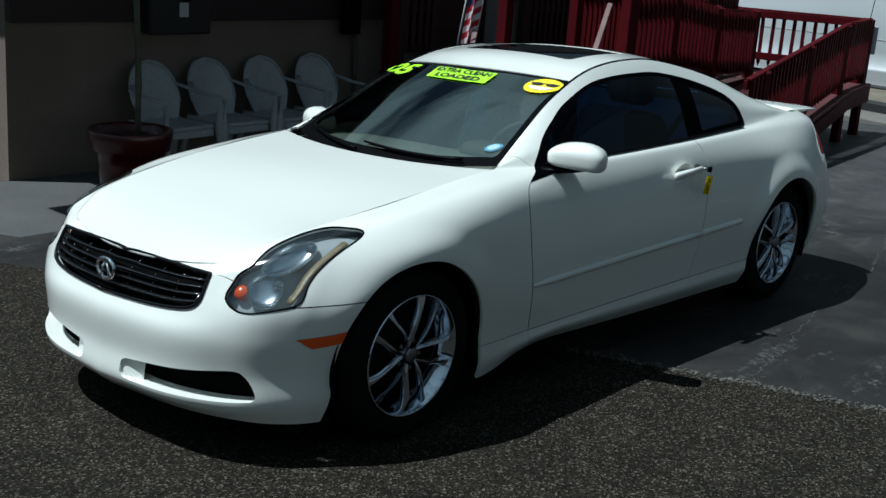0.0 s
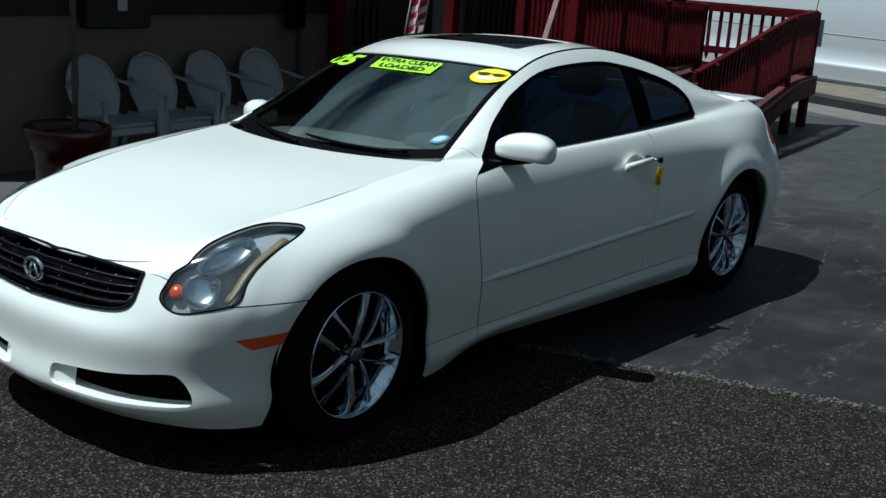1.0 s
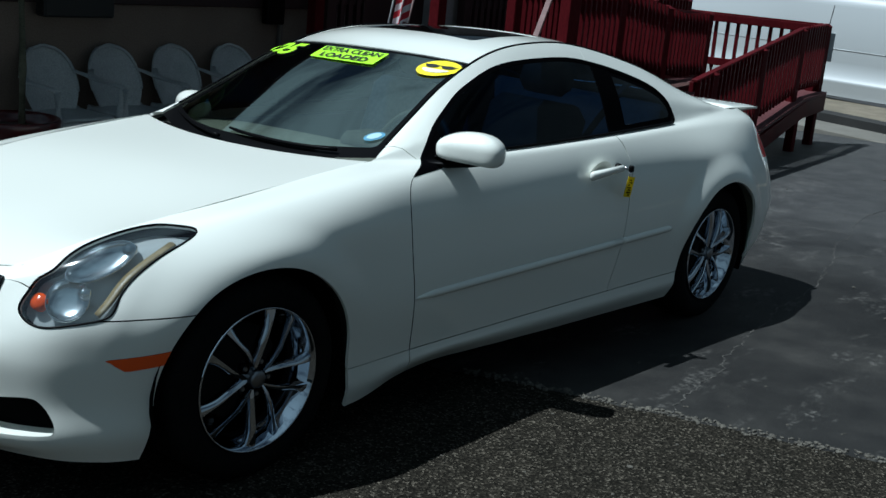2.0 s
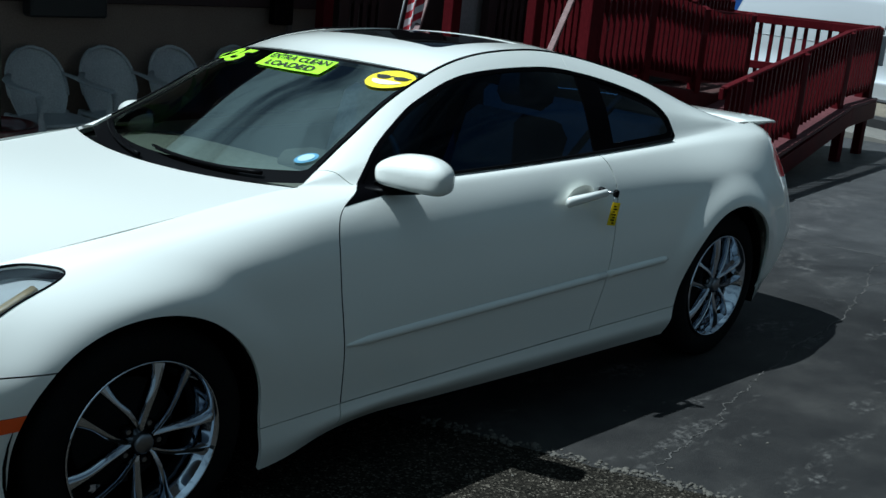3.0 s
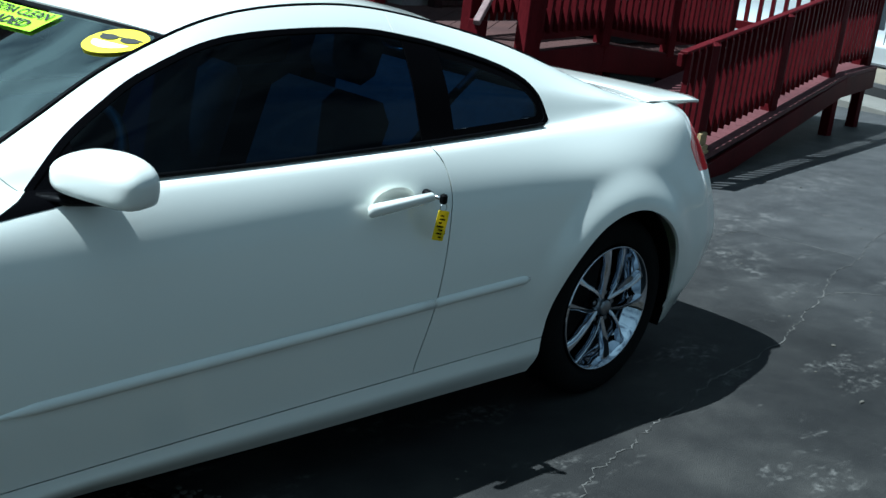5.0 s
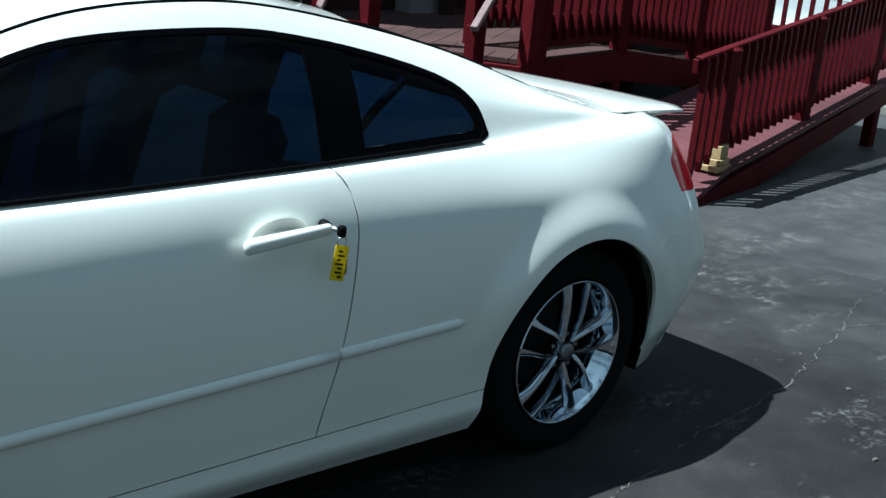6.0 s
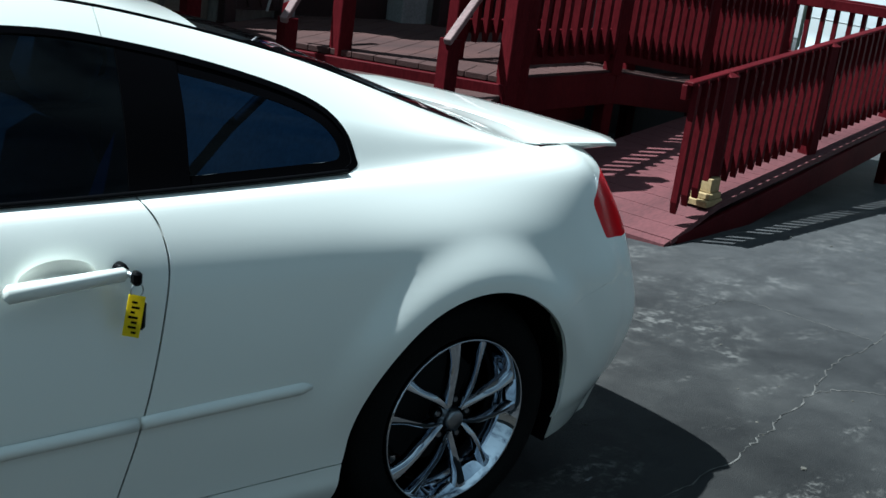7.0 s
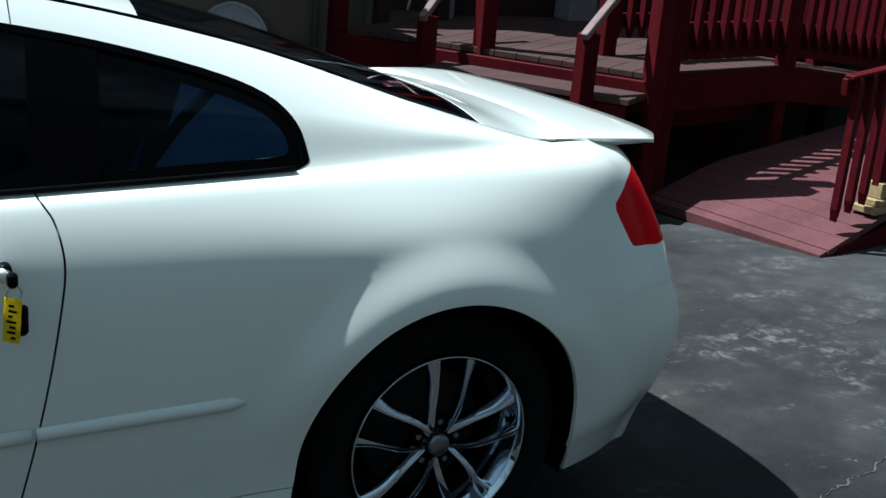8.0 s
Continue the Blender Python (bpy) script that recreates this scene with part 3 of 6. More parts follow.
        nut.matrix_basis = pose(0.054 * math.cos(a), -0.001, 0.054 * math.sin(a))
    return w


for x in (WHEEL_F, WHEEL_R):
    wheel("wheel", (x + 0.004 if x else x, -0.775 if x else -0.79, HUB_Z - (0.006 if x else 0)), 12 if x else -7, False, 0.965 if x else 0.99)
    wheel("wheel", (x, 0.795, HUB_Z), 30, True)
    for k in (-1, 1):
        v, f = [], []
        n = 26
        for i in range(n + 1):
            a = math.pi * (-0.12 + 1.24 * i / n)
            for y in (0.52, 0.80):
                v.append((x + 0.372 * math.cos(a), k * y, HUB_Z + 0.372 * math.sin(a)))
            v.append((x + 0.05 * math.cos(a), k * 0.52, HUB_Z + 0.05 * math.sin(a)))
        for i in range(n):
            f.append([3 * i, 3 * i + 1, 3 * i + 4, 3 * i + 3])
            f.append([3 * i, 3 * i + 3, 3 * i + 5, 3 * i + 2])
        under(mesh_object("wheel_liner", v, f, DARK_VOID), car, "black wheel arch liner")


# ---- car: nose details ----
BODY_NET = np.stack(body_lines(), 1)


def flank_point(u, v, out=0.0, side=-1):
    """A point of the flank by station and line, moved outwards."""
    net = BODY_NET
    def at(uu, vv):
        return catmull(np.array([catmull(net[:, k], np.array(uu)) for k in range(8)]), np.array(vv))
    p = at(u, v)
    du, dv = at(min(u + 0.05, 18), v) - at(max(u - 0.05, 0), v), at(u, min(v + 0.05, 7)) - at(u, max(v - 0.05, 0))
    nrm = np.cross(dv, du)
    nrm /= np.linalg.norm(nrm) + 1e-9
    if nrm[1] < 0 and u > 1:
        nrm = -nrm
    if u <= 1 and nrm[0] > 0:
        nrm = -nrm
    q = p + nrm * out
    return Vector((q[0], side * q[1], q[2]))


def tube(name, pts, radius, mat, parent, label="", flat=1.0, sides=8, smooth=True):
    """A round or flattened rod along points."""
    bm = bmesh.new()
    rings = []
    pts = [Vector(p) for p in pts]
    for i, p in enumerate(pts):
        d = (pts[min(i + 1, len(pts) - 1)] - pts[max(i - 1, 0)]).normalized()
        a = d.cross(Vector((0, 0, 1)))
        a = a.normalized() if a.length > 1e-3 else Vector((1, 0, 0))
        b = a.cross(d).normalized()
        r = radius[i] if isinstance(radius, (list, tuple)) else radius
        rings.append([bm.verts.new(p + a * r * math.cos(2 * math.pi * k / sides) + b * r * flat * math.sin(2 * math.pi * k / sides)) for k in range(sides)])
    for a, b in zip(rings, rings[1:]):
        for k in range(sides):
            bm.faces.new((a[k], a[(k + 1) % sides], b[(k + 1) % sides], b[k]))
    bm.faces.new(rings[0][::-1])
    bm.faces.new(rings[-1])
    return part(name, bm, mat, parent, label, smooth)


DARK_CHROME = material("dark_chrome", (0.22, 0.22, 0.235), 0.2, 1.0)
grille = new("grille")
grille.parent = car
grille["label"] = "black grille with thin dark chrome slats"


def grille_point(u, f, out):
    """A point of the grille front: u across, f the share of its height there."""
    a = abs(round(float(u), 4))
    vs, zs, z0 = grille_column(a)
    v = np.interp(z0 + f * (zs[-1] - z0), zs, vs)
    return flank_point(a, v, out, -1 if u >= 0 else 1)


@functools.lru_cache(None)
def grille_column(a):
    low = np.interp(a, (0, 0.84, 1.34, 1.45), (3.94, 4.04, 4.2, 4.7))
    top = np.interp(a, (0, 0.23, 0.53, 0.88, 1.24, 1.45), (6.92, 6.85, 6.68, 6.48, 6.12, 5.5))
    vs = np.linspace(low, top, 16)
    zs = [flank_point(a, q).z for q in vs]
    z0 = flank_point(a, 4.04 + 0.1 * (a / 1.45) ** 2).z
    return vs, zs, z0


for f in (0.82, 0.61, 0.40, 0.19):
    us = np.linspace(-1.41, 1.41, 31)
    slat = tube("slat", [grille_point(u, f, -0.007) for u in us], 0.008, BLACK_TRIM, grille, "", 1.0, 8)
    tube("slat_trim", [grille_point(u, f, 0.001) for u in us], 0.0024, DARK_CHROME, slat, "", 1.0, 6)
    for u in (-0.95, -0.6, -0.25, 0.25, 0.6, 0.95):
        tube("slat_stay", [grille_point(u, f + 0.03, -0.012), grille_point(u, f + 0.11, -0.014)], 0.003, DARK_CHROME, slat, "", 1.0, 6)
rim_pts = [p for p in GRILLE if p[0] >= -0.02]
edge = sorted(rim_pts, key=lambda p: math.atan2(p[1] - 5.4, p[0] * 1.6))
loop = [flank_point(max(p[0], 0), min(p[1], 7), 0.002, -1) for p in edge] 
loop += [Vector((p.x, -p.y, p.z)) for p in reversed(loop)]
tube("grille_frame", loop, 0.007, GLOSS_BLACK, grille, "", 1.0, 8)
# badge: a ring with a pointed bar pair
c = flank_point(0.0, 4.66, 0.016)
ring = [(c.x - 0.006, 0.052 * math.cos(a), c.z + 0.036 * math.sin(a)) for a in np.linspace(0, 2 * math.pi, 33)]
badge = tube("badge", ring, 0.0075, CHROME, car, "oval chrome badge on the grille")
for k in (-1, 1):
    tube("badge_bar", [(c.x - 0.006, k * 0.028, c.z - 0.032), (c.x - 0.008, k * 0.007, c.z + 0.02)], [0.008, 0.004], CHROME, badge)

# headlight inner parts
SILVER = material("reflector_silver", (0.80, 0.83, 0.85), 0.20, 1.0)
LAMP_GREY = material("lamp_housing", (0.55, 0.56, 0.55), 0.35, 0.1)
PROJECTOR = material("projector", (0.75, 0.78, 0.80), 0.05, 1.0)
DULL_AMBER = worn("amber_dull", (0.26, 0.18, 0.08), (0.34, 0.26, 0.13), 12, 0.4)
for mir, k in ((False, -1), (True, 1)):
    lamp_lens.mesh("headlight_housing", LAMP_GREY, car, mir, 0.0, -0.040, "grey lamp housing behind the lens")
    for (u, v), r, long, (u2, v2), rb, (ub, vb) in (((2.63, 4.60), 0.058, 1.0, (2.63, 5.2), 0.021, (2.93, 4.76)), ((3.16, 5.80), 0.046, 2.15, (3.66, 6.14), 0.022, (3.58, 6.10))):
        p, q = flank_point(u, v, -0.024, k), flank_point(u, v, 0.02, k)
        out = (q - p).normalized()
        major = flank_point(u2, v2, -0.024, k) - p
        major = (major - out * major.dot(out)).normalized()
        frame_m = Matrix((major, -out, major.cross(-out))).transposed().to_4x4()
        frame_m.translation = p
        vv, ff = lathe([(r, -0.006), (r * 0.98, 0.0), (r * 0.88, 0.007), (r * 0.6, 0.013), (r * 0.3, 0.0155), (0.0, 0.016)], 36)
        vv = [frame_m @ Vector((x * long, y, z)) for x, y, z in vv]
        bowl = under(mesh_object("reflector", vv, ff, SILVER), car, "silver reflector bowl")
        vv, ff = lathe([(r * 1.05, -0.004), (r * 1.02, -0.010), (r * 0.98, -0.004)], 36)
        vv = [frame_m @ Vector((x * (long * 1.05 - 0.05 + (0.05 if long == 1 else 0.0)), y, z)) for x, y, z in vv]
        under(mesh_object("bezel", vv, ff, PROJECTOR), bowl)
        pb = flank_point(ub, vb, -0.020, k)
        mb = frame_m.copy()
        mb.translation = pb
        vv, ff = lathe([(0.0, -0.012), (rb * 0.55, -0.009), (rb * 0.9, -0.001), (rb, 0.004), (rb, 0.016)], 24)
        under(mesh_object("bulb_lens", [mb @ Vector(c) for c in vv], ff, PROJECTOR), bowl, "round projector lens")
    p, q = flank_point(2.09, 4.60, -0.016, k), flank_point(2.09, 4.60, 0.02, k)
    vv, ff = lathe([(0.0, -0.008), (0.014, -0.006), (0.025, 0.0), (0.025, 0.02)], 24)
    amb = under(mesh_object("indicator", vv, ff, AMBER), car, "amber indicator lens")
    amb.matrix_basis = Matrix.Translation(p) @ (q - p).to_track_quat("-Y", "Z").to_matrix().to_4x4()
    strip_uv = catmull(np.array([(3.16, 4.16), (3.42, 4.54), (3.64, 4.92), (3.88, 5.34), (4.16, 5.80)]), np.linspace(0, 4, 15))
    tube("side_reflector", [flank_point(u, v, -0.016, k) for u, v in strip_uv], 0.017, DULL_AMBER, car, "dull amber strip inside the lamp", 0.45, 8)
    gasket = [flank_point(u, v, -0.001, k) for u, v in LAMP]
    tube("headlight_gasket", gasket + gasket[:1], 0.0035, BLACK_TRIM, car, "thin black edge of the lamp", 1.0, 6)
# painted walls of the fog ducts
for k in (-1, 1):
    ring = [flank_point(u, v, 0.0, k) for u, v in DUCT]
    deep = [p + Vector((0.078, 0.0, 0.004)) for p in ring]
    n = len(ring)
    under(mesh_object("duct_wall", ring + deep, [[i, (i + 1) % n, n + (i + 1) % n, n + i] for i in range(n)], PAINT, False), car, "white painted walls of the fog duct")

# ---- car: flank details ----
for mir, k in ((False, -1), (True, 1)):
    for name, a, b in (("side_moulding", 0.668, 1.955), ("side_moulding", 1.964, 2.37)):
        xs = np.linspace(a, b, 16)
        bm = bmesh.new()
        rows = []
        for i, x in enumerate(xs):
            z = 0.474 + (x - 0.668) * (0.040 / 1.70)
            y = -0.838 - 0.0025
            e = 0.35 if (i == 0 and a < 1) or (i == 15 and b > 2) else 1.0
            rows.append([bm.verts.new((x, k * -(y + q), z + zz * e)) for q, zz in ((0.004, 0.015), (-0.006 * e, 0.011), (-0.009 * e, 0.0), (-0.006 * e, -0.011), (0.004, -0.015))])
        for r1, r2 in zip(rows, rows[1:]):
            for q in range(4):
                bm.faces.new((r1[q], r2[q], r2[q + 1], r1[q + 1]) if k > 0 else (r1[q], r1[q + 1], r2[q + 1], r2[q]))
        for r in (rows[0], rows[-1]):
            bm.faces.new(r)
        bmesh.ops.recalc_face_normals(bm, faces=bm.faces[:])
        part(name, bm, PAINT, car, "white rub strip along the flank", True)
    # door handle with cup
    cup_c = Vector((1.80, k * 0.789, 0.815))
    vv, ff = lathe([(0.0, 0.007), (0.05, 0.005), (0.072, -0.001), (0.078, -0.0035), (0.080, -0.0035)], 32)
    vv = [(x * 0.95, y * 0.8, z * 0.54) for x, y, z in vv]
    cup = under(mesh_object("handle_cup", vv, ff, PAINT), car, "")
    cup.matrix_basis = Matrix.Translation(cup_c) @ pose(0, 0, 0, 14 if k < 0 else -14, 0, 0 if k < 0 else 180)
    bm = bmesh.new()
    box(bm, (-0.118, -0.012, -0.0155), (0.118, 0.012, 0.0155), 0.008)
    for v in bm.verts:
        v.co.y -= 0.012 * (1 - (v.co.x / 0.118) ** 2)
        v.co.z *= 1.0 - 0.15 * (v.co.x / 0.118)
    hd = part("door_handle", bm, PAINT, car, "white painted pull handle", True)
    hd.matrix_basis = Matrix.Translation((1.808, k * 0.818, 0.812)) @ pose(0, 0, 0, 0, -4.0, 0 if k < 0 else 180)
    # door mirror
    mir_ob = new("door_mirror")
    mir_ob.parent = car
    bm = bmesh.new()
    nu, nv = 28, 18
    vs = []
    for i in range(nu):
        a = 2 * math.pi * i / nu
        row = []
        for j in range(nv + 1):
            b = -math.pi / 2 + math.pi * j / nv
            cx, cy, cz = math.cos(b) * math.cos(a), math.cos(b) * math.sin(a), math.sin(b)
            pw = lambda q, e: math.copysign(abs(q) ** e, q)
            h = max(0.0, math.cos(b)) ** (0.95 if cz > 0 else 0.14)
            x, y, z = 0.075 * pw(math.cos(a), 0.5) * h, 0.121 * pw(math.sin(a), 0.45) * h, (0.058 if cz > 0 else 0.047) * pw(cz, 1.0 if cz > 0 else 0.62)
            if x > 0:
                x *= 0.55
            z *= 1.0 - 0.12 * (y / 0.115 if k < 0 else y / 0.115)
            row.append((x, y, z))
        vs.append(row)
    vv = [bm.verts.new(p) for row in vs for p in row]
    for i in range(nu):
        for j in range(nv):
            q = [vv[i * (nv + 1) + j], vv[((i + 1) % nu) * (nv + 1) + j], vv[((i + 1) % nu) * (nv + 1) + j + 1], vv[i * (nv + 1) + j + 1]]
            bm.faces.new(q)
    bmesh.ops.remove_doubles(bm, verts=bm.verts[:], dist=0.0005)
    part("mirror_housing", bm, PAINT, mir_ob, "white painted mirror shell", True)
    bm = box_bm((0.034, -0.082, -0.038), (0.0425, 0.082, 0.008), 0.004)
    part("mirror_glass", bm, CHROME, mir_ob, "mirror glass")
    mir_ob.matrix_basis = Matrix.Translation((0.937 if k < 0 else 0.97, k * (0.80 if k < 0 else 0.775), 0.968 if k < 0 else 0.925)) @ pose(0, 0, 0, 0, 0, 22 if k < 0 else -22)
    if k > 0:
        mir_ob.matrix_basis = mir_ob.matrix_basis @ Matrix.Diagonal((1, -1, 1, 1))
    tube("mirror_foot", [(0.83, k * 0.69, 0.908), (0.88, k * 0.74, 0.906), (0.94, k * 0.80, 0.915), (0.97, k * 0.84, 0.918)], [0.022, 0.026, 0.030, 0.018], BLACK_TRIM, mir_ob.parent, "black mirror foot", 0.5, 10)
    # roof ditch strip and belt strip
    tube("roof_strip", [(r[0], k * (r[1] - 0.006), r[2] + 0.003) for r in catmull(np.array(RAIL), np.linspace(0.3, 6.6, 60))], 0.004, BLACK_TRIM, car, "thin black roof strip", 1.0, 6)
    tube("belt_strip", [(r[0], k * (r[1] + 0.004), r[2] + 0.006) for r in catmull(np.array(BELT), np.linspace(8.1, 13.15, 50))], 0.006, BLACK_TRIM, car, "black sill strip of the window", 1.0, 6)

# key in the lock with a tag
key = new("key_set")
key.parent = car
key["label"] = "car key in the door lock with a yellow tag"
METAL = material("key_metal", (0.5, 0.5, 0.5), 0.3, 1.0)
tube("key_blade", [(1.925, -0.80, 0.822), (1.925, -0.85, 0.822)], 0.006, METAL, key)
vv, ff = lathe([(0.0, -0.012), (0.011, -0.011), (0.013, 0.0), (0.013, 0.012)], 16)
lock = under(mesh_object("lock", vv, ff, BLACK_TRIM), key)
lock.matrix_basis = pose(1.922, -0.80, 0.823)
part("key_head", box_bm((1.917, -0.868, 0.808), (1.935, -0.846, 0.836), 0.005), BLACK_TRIM, key)
tube("key_ring", [(1.928 + 0.013 * math.cos(a), -0.858, 0.797 + 0.014 * math.sin(a)) for a in np.linspace(0, 2 * math.pi, 17)], 0.0015, METAL, key)
YELLOW = material("tag_yellow", (0.95, 0.80, 0.012), 0.4)
glow = YELLOW.node_tree.nodes.new("ShaderNodeBsdfTranslucent")
glow.inputs[0].default_value = (0.95, 0.78, 0.012, 1)
both = YELLOW.node_tree.nodes.new("ShaderNodeMixShader")
both.inputs[0].default_value = 0.6
link(YELLOW, bsdf(YELLOW).outputs[0], both.inputs[1])
link(YELLOW, glow.outputs[0], both.inputs[2])
link(YELLOW, both.outputs[0], YELLOW.node_tree.nodes["Material Output"].inputs[0])
tag = part("tag", box_bm((-0.016, -0.0012, -0.088), (0.016, 0.0012, 0.0), 0.001), YELLOW, key, "yellow plastic tag with illegible dark writing")
tag.matrix_basis = pose(1.926, -0.864, 0.790, 4, 6, -32)
for k, (w, dx) in enumerate(((0.009, 0.004), (0.015, 0.0), (0.011, 0.002), (0.018, -0.001), (0.008, -0.003), (0.015, 0.001), (0.010, -0.002))):
    part("writing_bar", box_bm((dx - w / 2, -0.0022, -0.080 + k * 0.0105), (dx + w / 2, -0.0014, -0.0755 + k * 0.0105)), BLACK_TRIM, tag)
part("fob", box_bm((1.926, -0.857, 0.712), (1.953, -0.845, 0.772), 0.006), BLACK_TRIM, key, "black plastic fob")


# ---- car: tail ----
def spoiler():
    rows_in = [(3.225, 0.59, 0.987), (3.25, 0.51, 0.989), (3.27, 0.34, 0.990), (3.275, 0.17, 0.991), (3.275, 0.0, 0.991)]
    rows_out = [(3.50, 0.615, 0.982), (3.555, 0.53, 0.984), (3.595, 0.36, 0.982), (3.615, 0.18, 0.981), (3.62, 0.0, 0.981)]
    t = np.linspace(0, 4, 25)
    a, b = catmull(np.array(rows_in), t), catmull(np.array(rows_out), t)
    bm = bmesh.new()
    rings = []
    for sgn, idx in ((-1, range(25)), (1, range(23, -1, -1))):
        for i in idx:
            p, q = a[i], b[i]
            tip = min(1.0, t[i] * 1.6 + 0.25)
            m = (p + q) / 2
            pts = [p, p * 0.75 + q * 0.25 + (0, 0, 0.005 * tip), m + (0, 0, 0.006 * tip), p * 0.12 + q * 0.88 + (0, 0, 0.002), q, q + (0.002, 0, -0.010), p * 0.15 + q * 0.85 - (0, 0, 0.022 * tip), m - (0, 0, 0.028 * tip), p - (0, 0, 0.014 * tip)]
            rings.append([bm.verts.new((c[0], sgn * c[1], c[2])) for c in pts])
    n = len(rings[0])
    for r1, r2 in zip(rings, rings[1:]):
        for j in range(n):
            bm.faces.new((r1[j], r1[(j + 1) % n], r2[(j + 1) % n], r2[j]))
    for r in (rings[0], rings[-1]):
        bm.faces.new(r)
    bmesh.ops.recalc_face_normals(bm, faces=bm.faces[:])
    return part("spoiler", bm, PAINT, car, "white boot lid wing", True)


spoiler()
part("rear_panel", box_bm((3.28, -0.62, 0.25), (3.34, 0.62, 0.93)), DARK_VOID, car)
part("bulkhead", box_bm((2.62, -0.66, 0.24), (2.66, 0.66, 0.93)), DARK_VOID, car)
part("firewall", box_bm((0.42, -0.60, 0.22), (0.46, 0.60, 0.86)), DARK_VOID, car)
part("parcel_shelf", box_bm((2.60, -0.60, 0.93), (3.02, 0.60, 0.955), 0.01), DASH, car, "dark grey shelf under the rear window")
part("cabin_floor", box_bm((0.42, -0.70, 0.235), (2.65, 0.70, 0.27)), DASH, car)
for k in (-1, 1):
    part("door_lining", box_bm((0.72, k * 0.69 - 0.02, 0.28), (2.55, k * 0.69 + 0.02, 0.87), 0.01), DASH, car)

# ---- car: cabin ----
bm = bmesh.new()
rows = []
for x, z in ((0.47, 0.86), (0.62, 0.905), (0.80, 0.915), (0.96, 0.90), (1.02, 0.85), (1.02, 0.62), (0.98, 0.50)):
    rows.append([bm.verts.new((x + 0.06 * (y / 0.62) ** 2, y, z - 0.02 * (y / 0.62) ** 2)) for y in np.linspace(-0.64, 0.64, 15)])
for r1, r2 in zip(rows, rows[1:]):
    for j in range(14):
        bm.faces.new((r1[j], r1[j + 1], r2[j + 1], r2[j]))
bmesh.ops.recalc_face_normals(bm, faces=bm.faces[:])
part("dashboard", bm, worn("dash_beige", (0.22, 0.215, 0.19), (0.28, 0.27, 0.24), 5, 0.6), car, "grey beige dashboard", True)
part("instrument_hood", box_bm((0.86, -0.56, 0.88), (1.04, -0.20, 0.955), 0.03), DASH, car, "", True)
wheel_pts = [(1.10 + 0.065 * math.sin(a), -0.37 + 0.185 * math.cos(a), 0.865 + 0.165 * math.sin(a)) for a in np.linspace(0, 2 * math.pi, 41)]
sw = tube("steering_wheel", wheel_pts, 0.014, DASH, car, "dark leather steering wheel")
part("steering_hub", box_bm((1.05, -0.43, 0.82), (1.10, -0.31, 0.90), 0.02), DASH, sw)
for a in (0.2, math.pi - 0.2, -math.pi / 2):
    tube("steering_spoke", [(1.09, -0.37, 0.86), (1.10 + 0.06 * math.sin(a), -0.37 + 0.18 * math.cos(a), 0.865 + 0.16 * math.sin(a))], 0.012, DASH, sw)


def seat(x, y, width, recline, head=True):
    s = new("seat")
    s.parent = car
    s["label"] = "beige leather seat"
    part("cushion", box_bm((x - 0.25, y - width / 2, 0.42), (x + 0.27, y + width / 2, 0.57), 0.05), BEIGE, s, "", True)
    b = part("backrest", box_bm((-0.06, -width / 2, 0.0), (0.09, width / 2, 0.56), 0.05), BEIGE, s, "", True)
    b.matrix_basis = pose(x + 0.24, y, 0.52, 0, recline, 0)
    if head:
        h = part("headrest", box_bm((-0.04, -0.13, 0.59), (0.07, 0.13, 0.755), 0.04), BEIGE, b, "beige leather headrest", True)
    return s


seat(1.50, -0.36, 0.48, 18)
seat(1.50, 0.36, 0.48, 18)
seat(2.22, 0.0, 1.12, 24, False)
part("parcel_shelf", box_bm((2.66, -0.52, 0.90), (3.02, 0.52, 0.935), 0.01), BEIGE, car, "beige parcel shelf")
# dark band slanting down inside the quarter window
tube("seat_belt", [(2.44, -0.50, 1.15), (2.34, -0.45, 1.02), (2.22, -0.38, 0.82)], 0.022, DASH, car, "dark band slanting down behind the quarter window", 0.6, 8)
part("console", box_bm((1.0, -0.10, 0.27), (1.9, 0.10, 0.55), 0.03), DASH, car)
part("inside_mirror", box_bm((1.13, -0.115, 1.165), (1.16, 0.115, 1.22), 0.012), BLACK_TRIM, car, "dark inside mirror")
part("headliner", box_bm((1.30, -0.34, 1.205), (1.34, 0.34, 1.225)), BEIGE, car)

# wipers and cowl
part("cowl", box_bm((0.505, -0.56, 0.86), (0.66, 0.56, 0.895), 0.01), BLACK_TRIM, car, "black plastic cowl")


def screen_point(u, y, out=0.004):
    """A point on the windscreen by its row and its y."""
    r = catmull(np.array(WINDSCREEN), np.array(u))
    v = y / r[3]
    p = Vector((r[0] + (r[2] - r[0]) * v * v, y, r[1] + (r[4] - r[1]) * abs(v) ** 2.4))
    return p + Vector((-0.50, -0.05 * v, 0.86)).normalized() * out


for y0, y1, u0, u1 in ((-0.46, 0.02, 0.10, 0.27), (0.06, 0.50, 0.09, 0.25)):
    wp = [screen_point(u0 + (u1 - u0) * t, y0 + (y1 - y0) * t, 0.014) for t in np.linspace(0, 1, 12)]
    wiper = tube("wiper", wp, 0.007, BLACK_TRIM, car, "black wiper arm and blade")
    tube("wiper_blade", [screen_point(u0 + 0.03 + (u1 - u0) * t, y0 + (y1 - y0) * t, 0.007) for t in np.linspace(0.2, 1.1, 12)], 0.005, BLACK_TRIM, wiper)

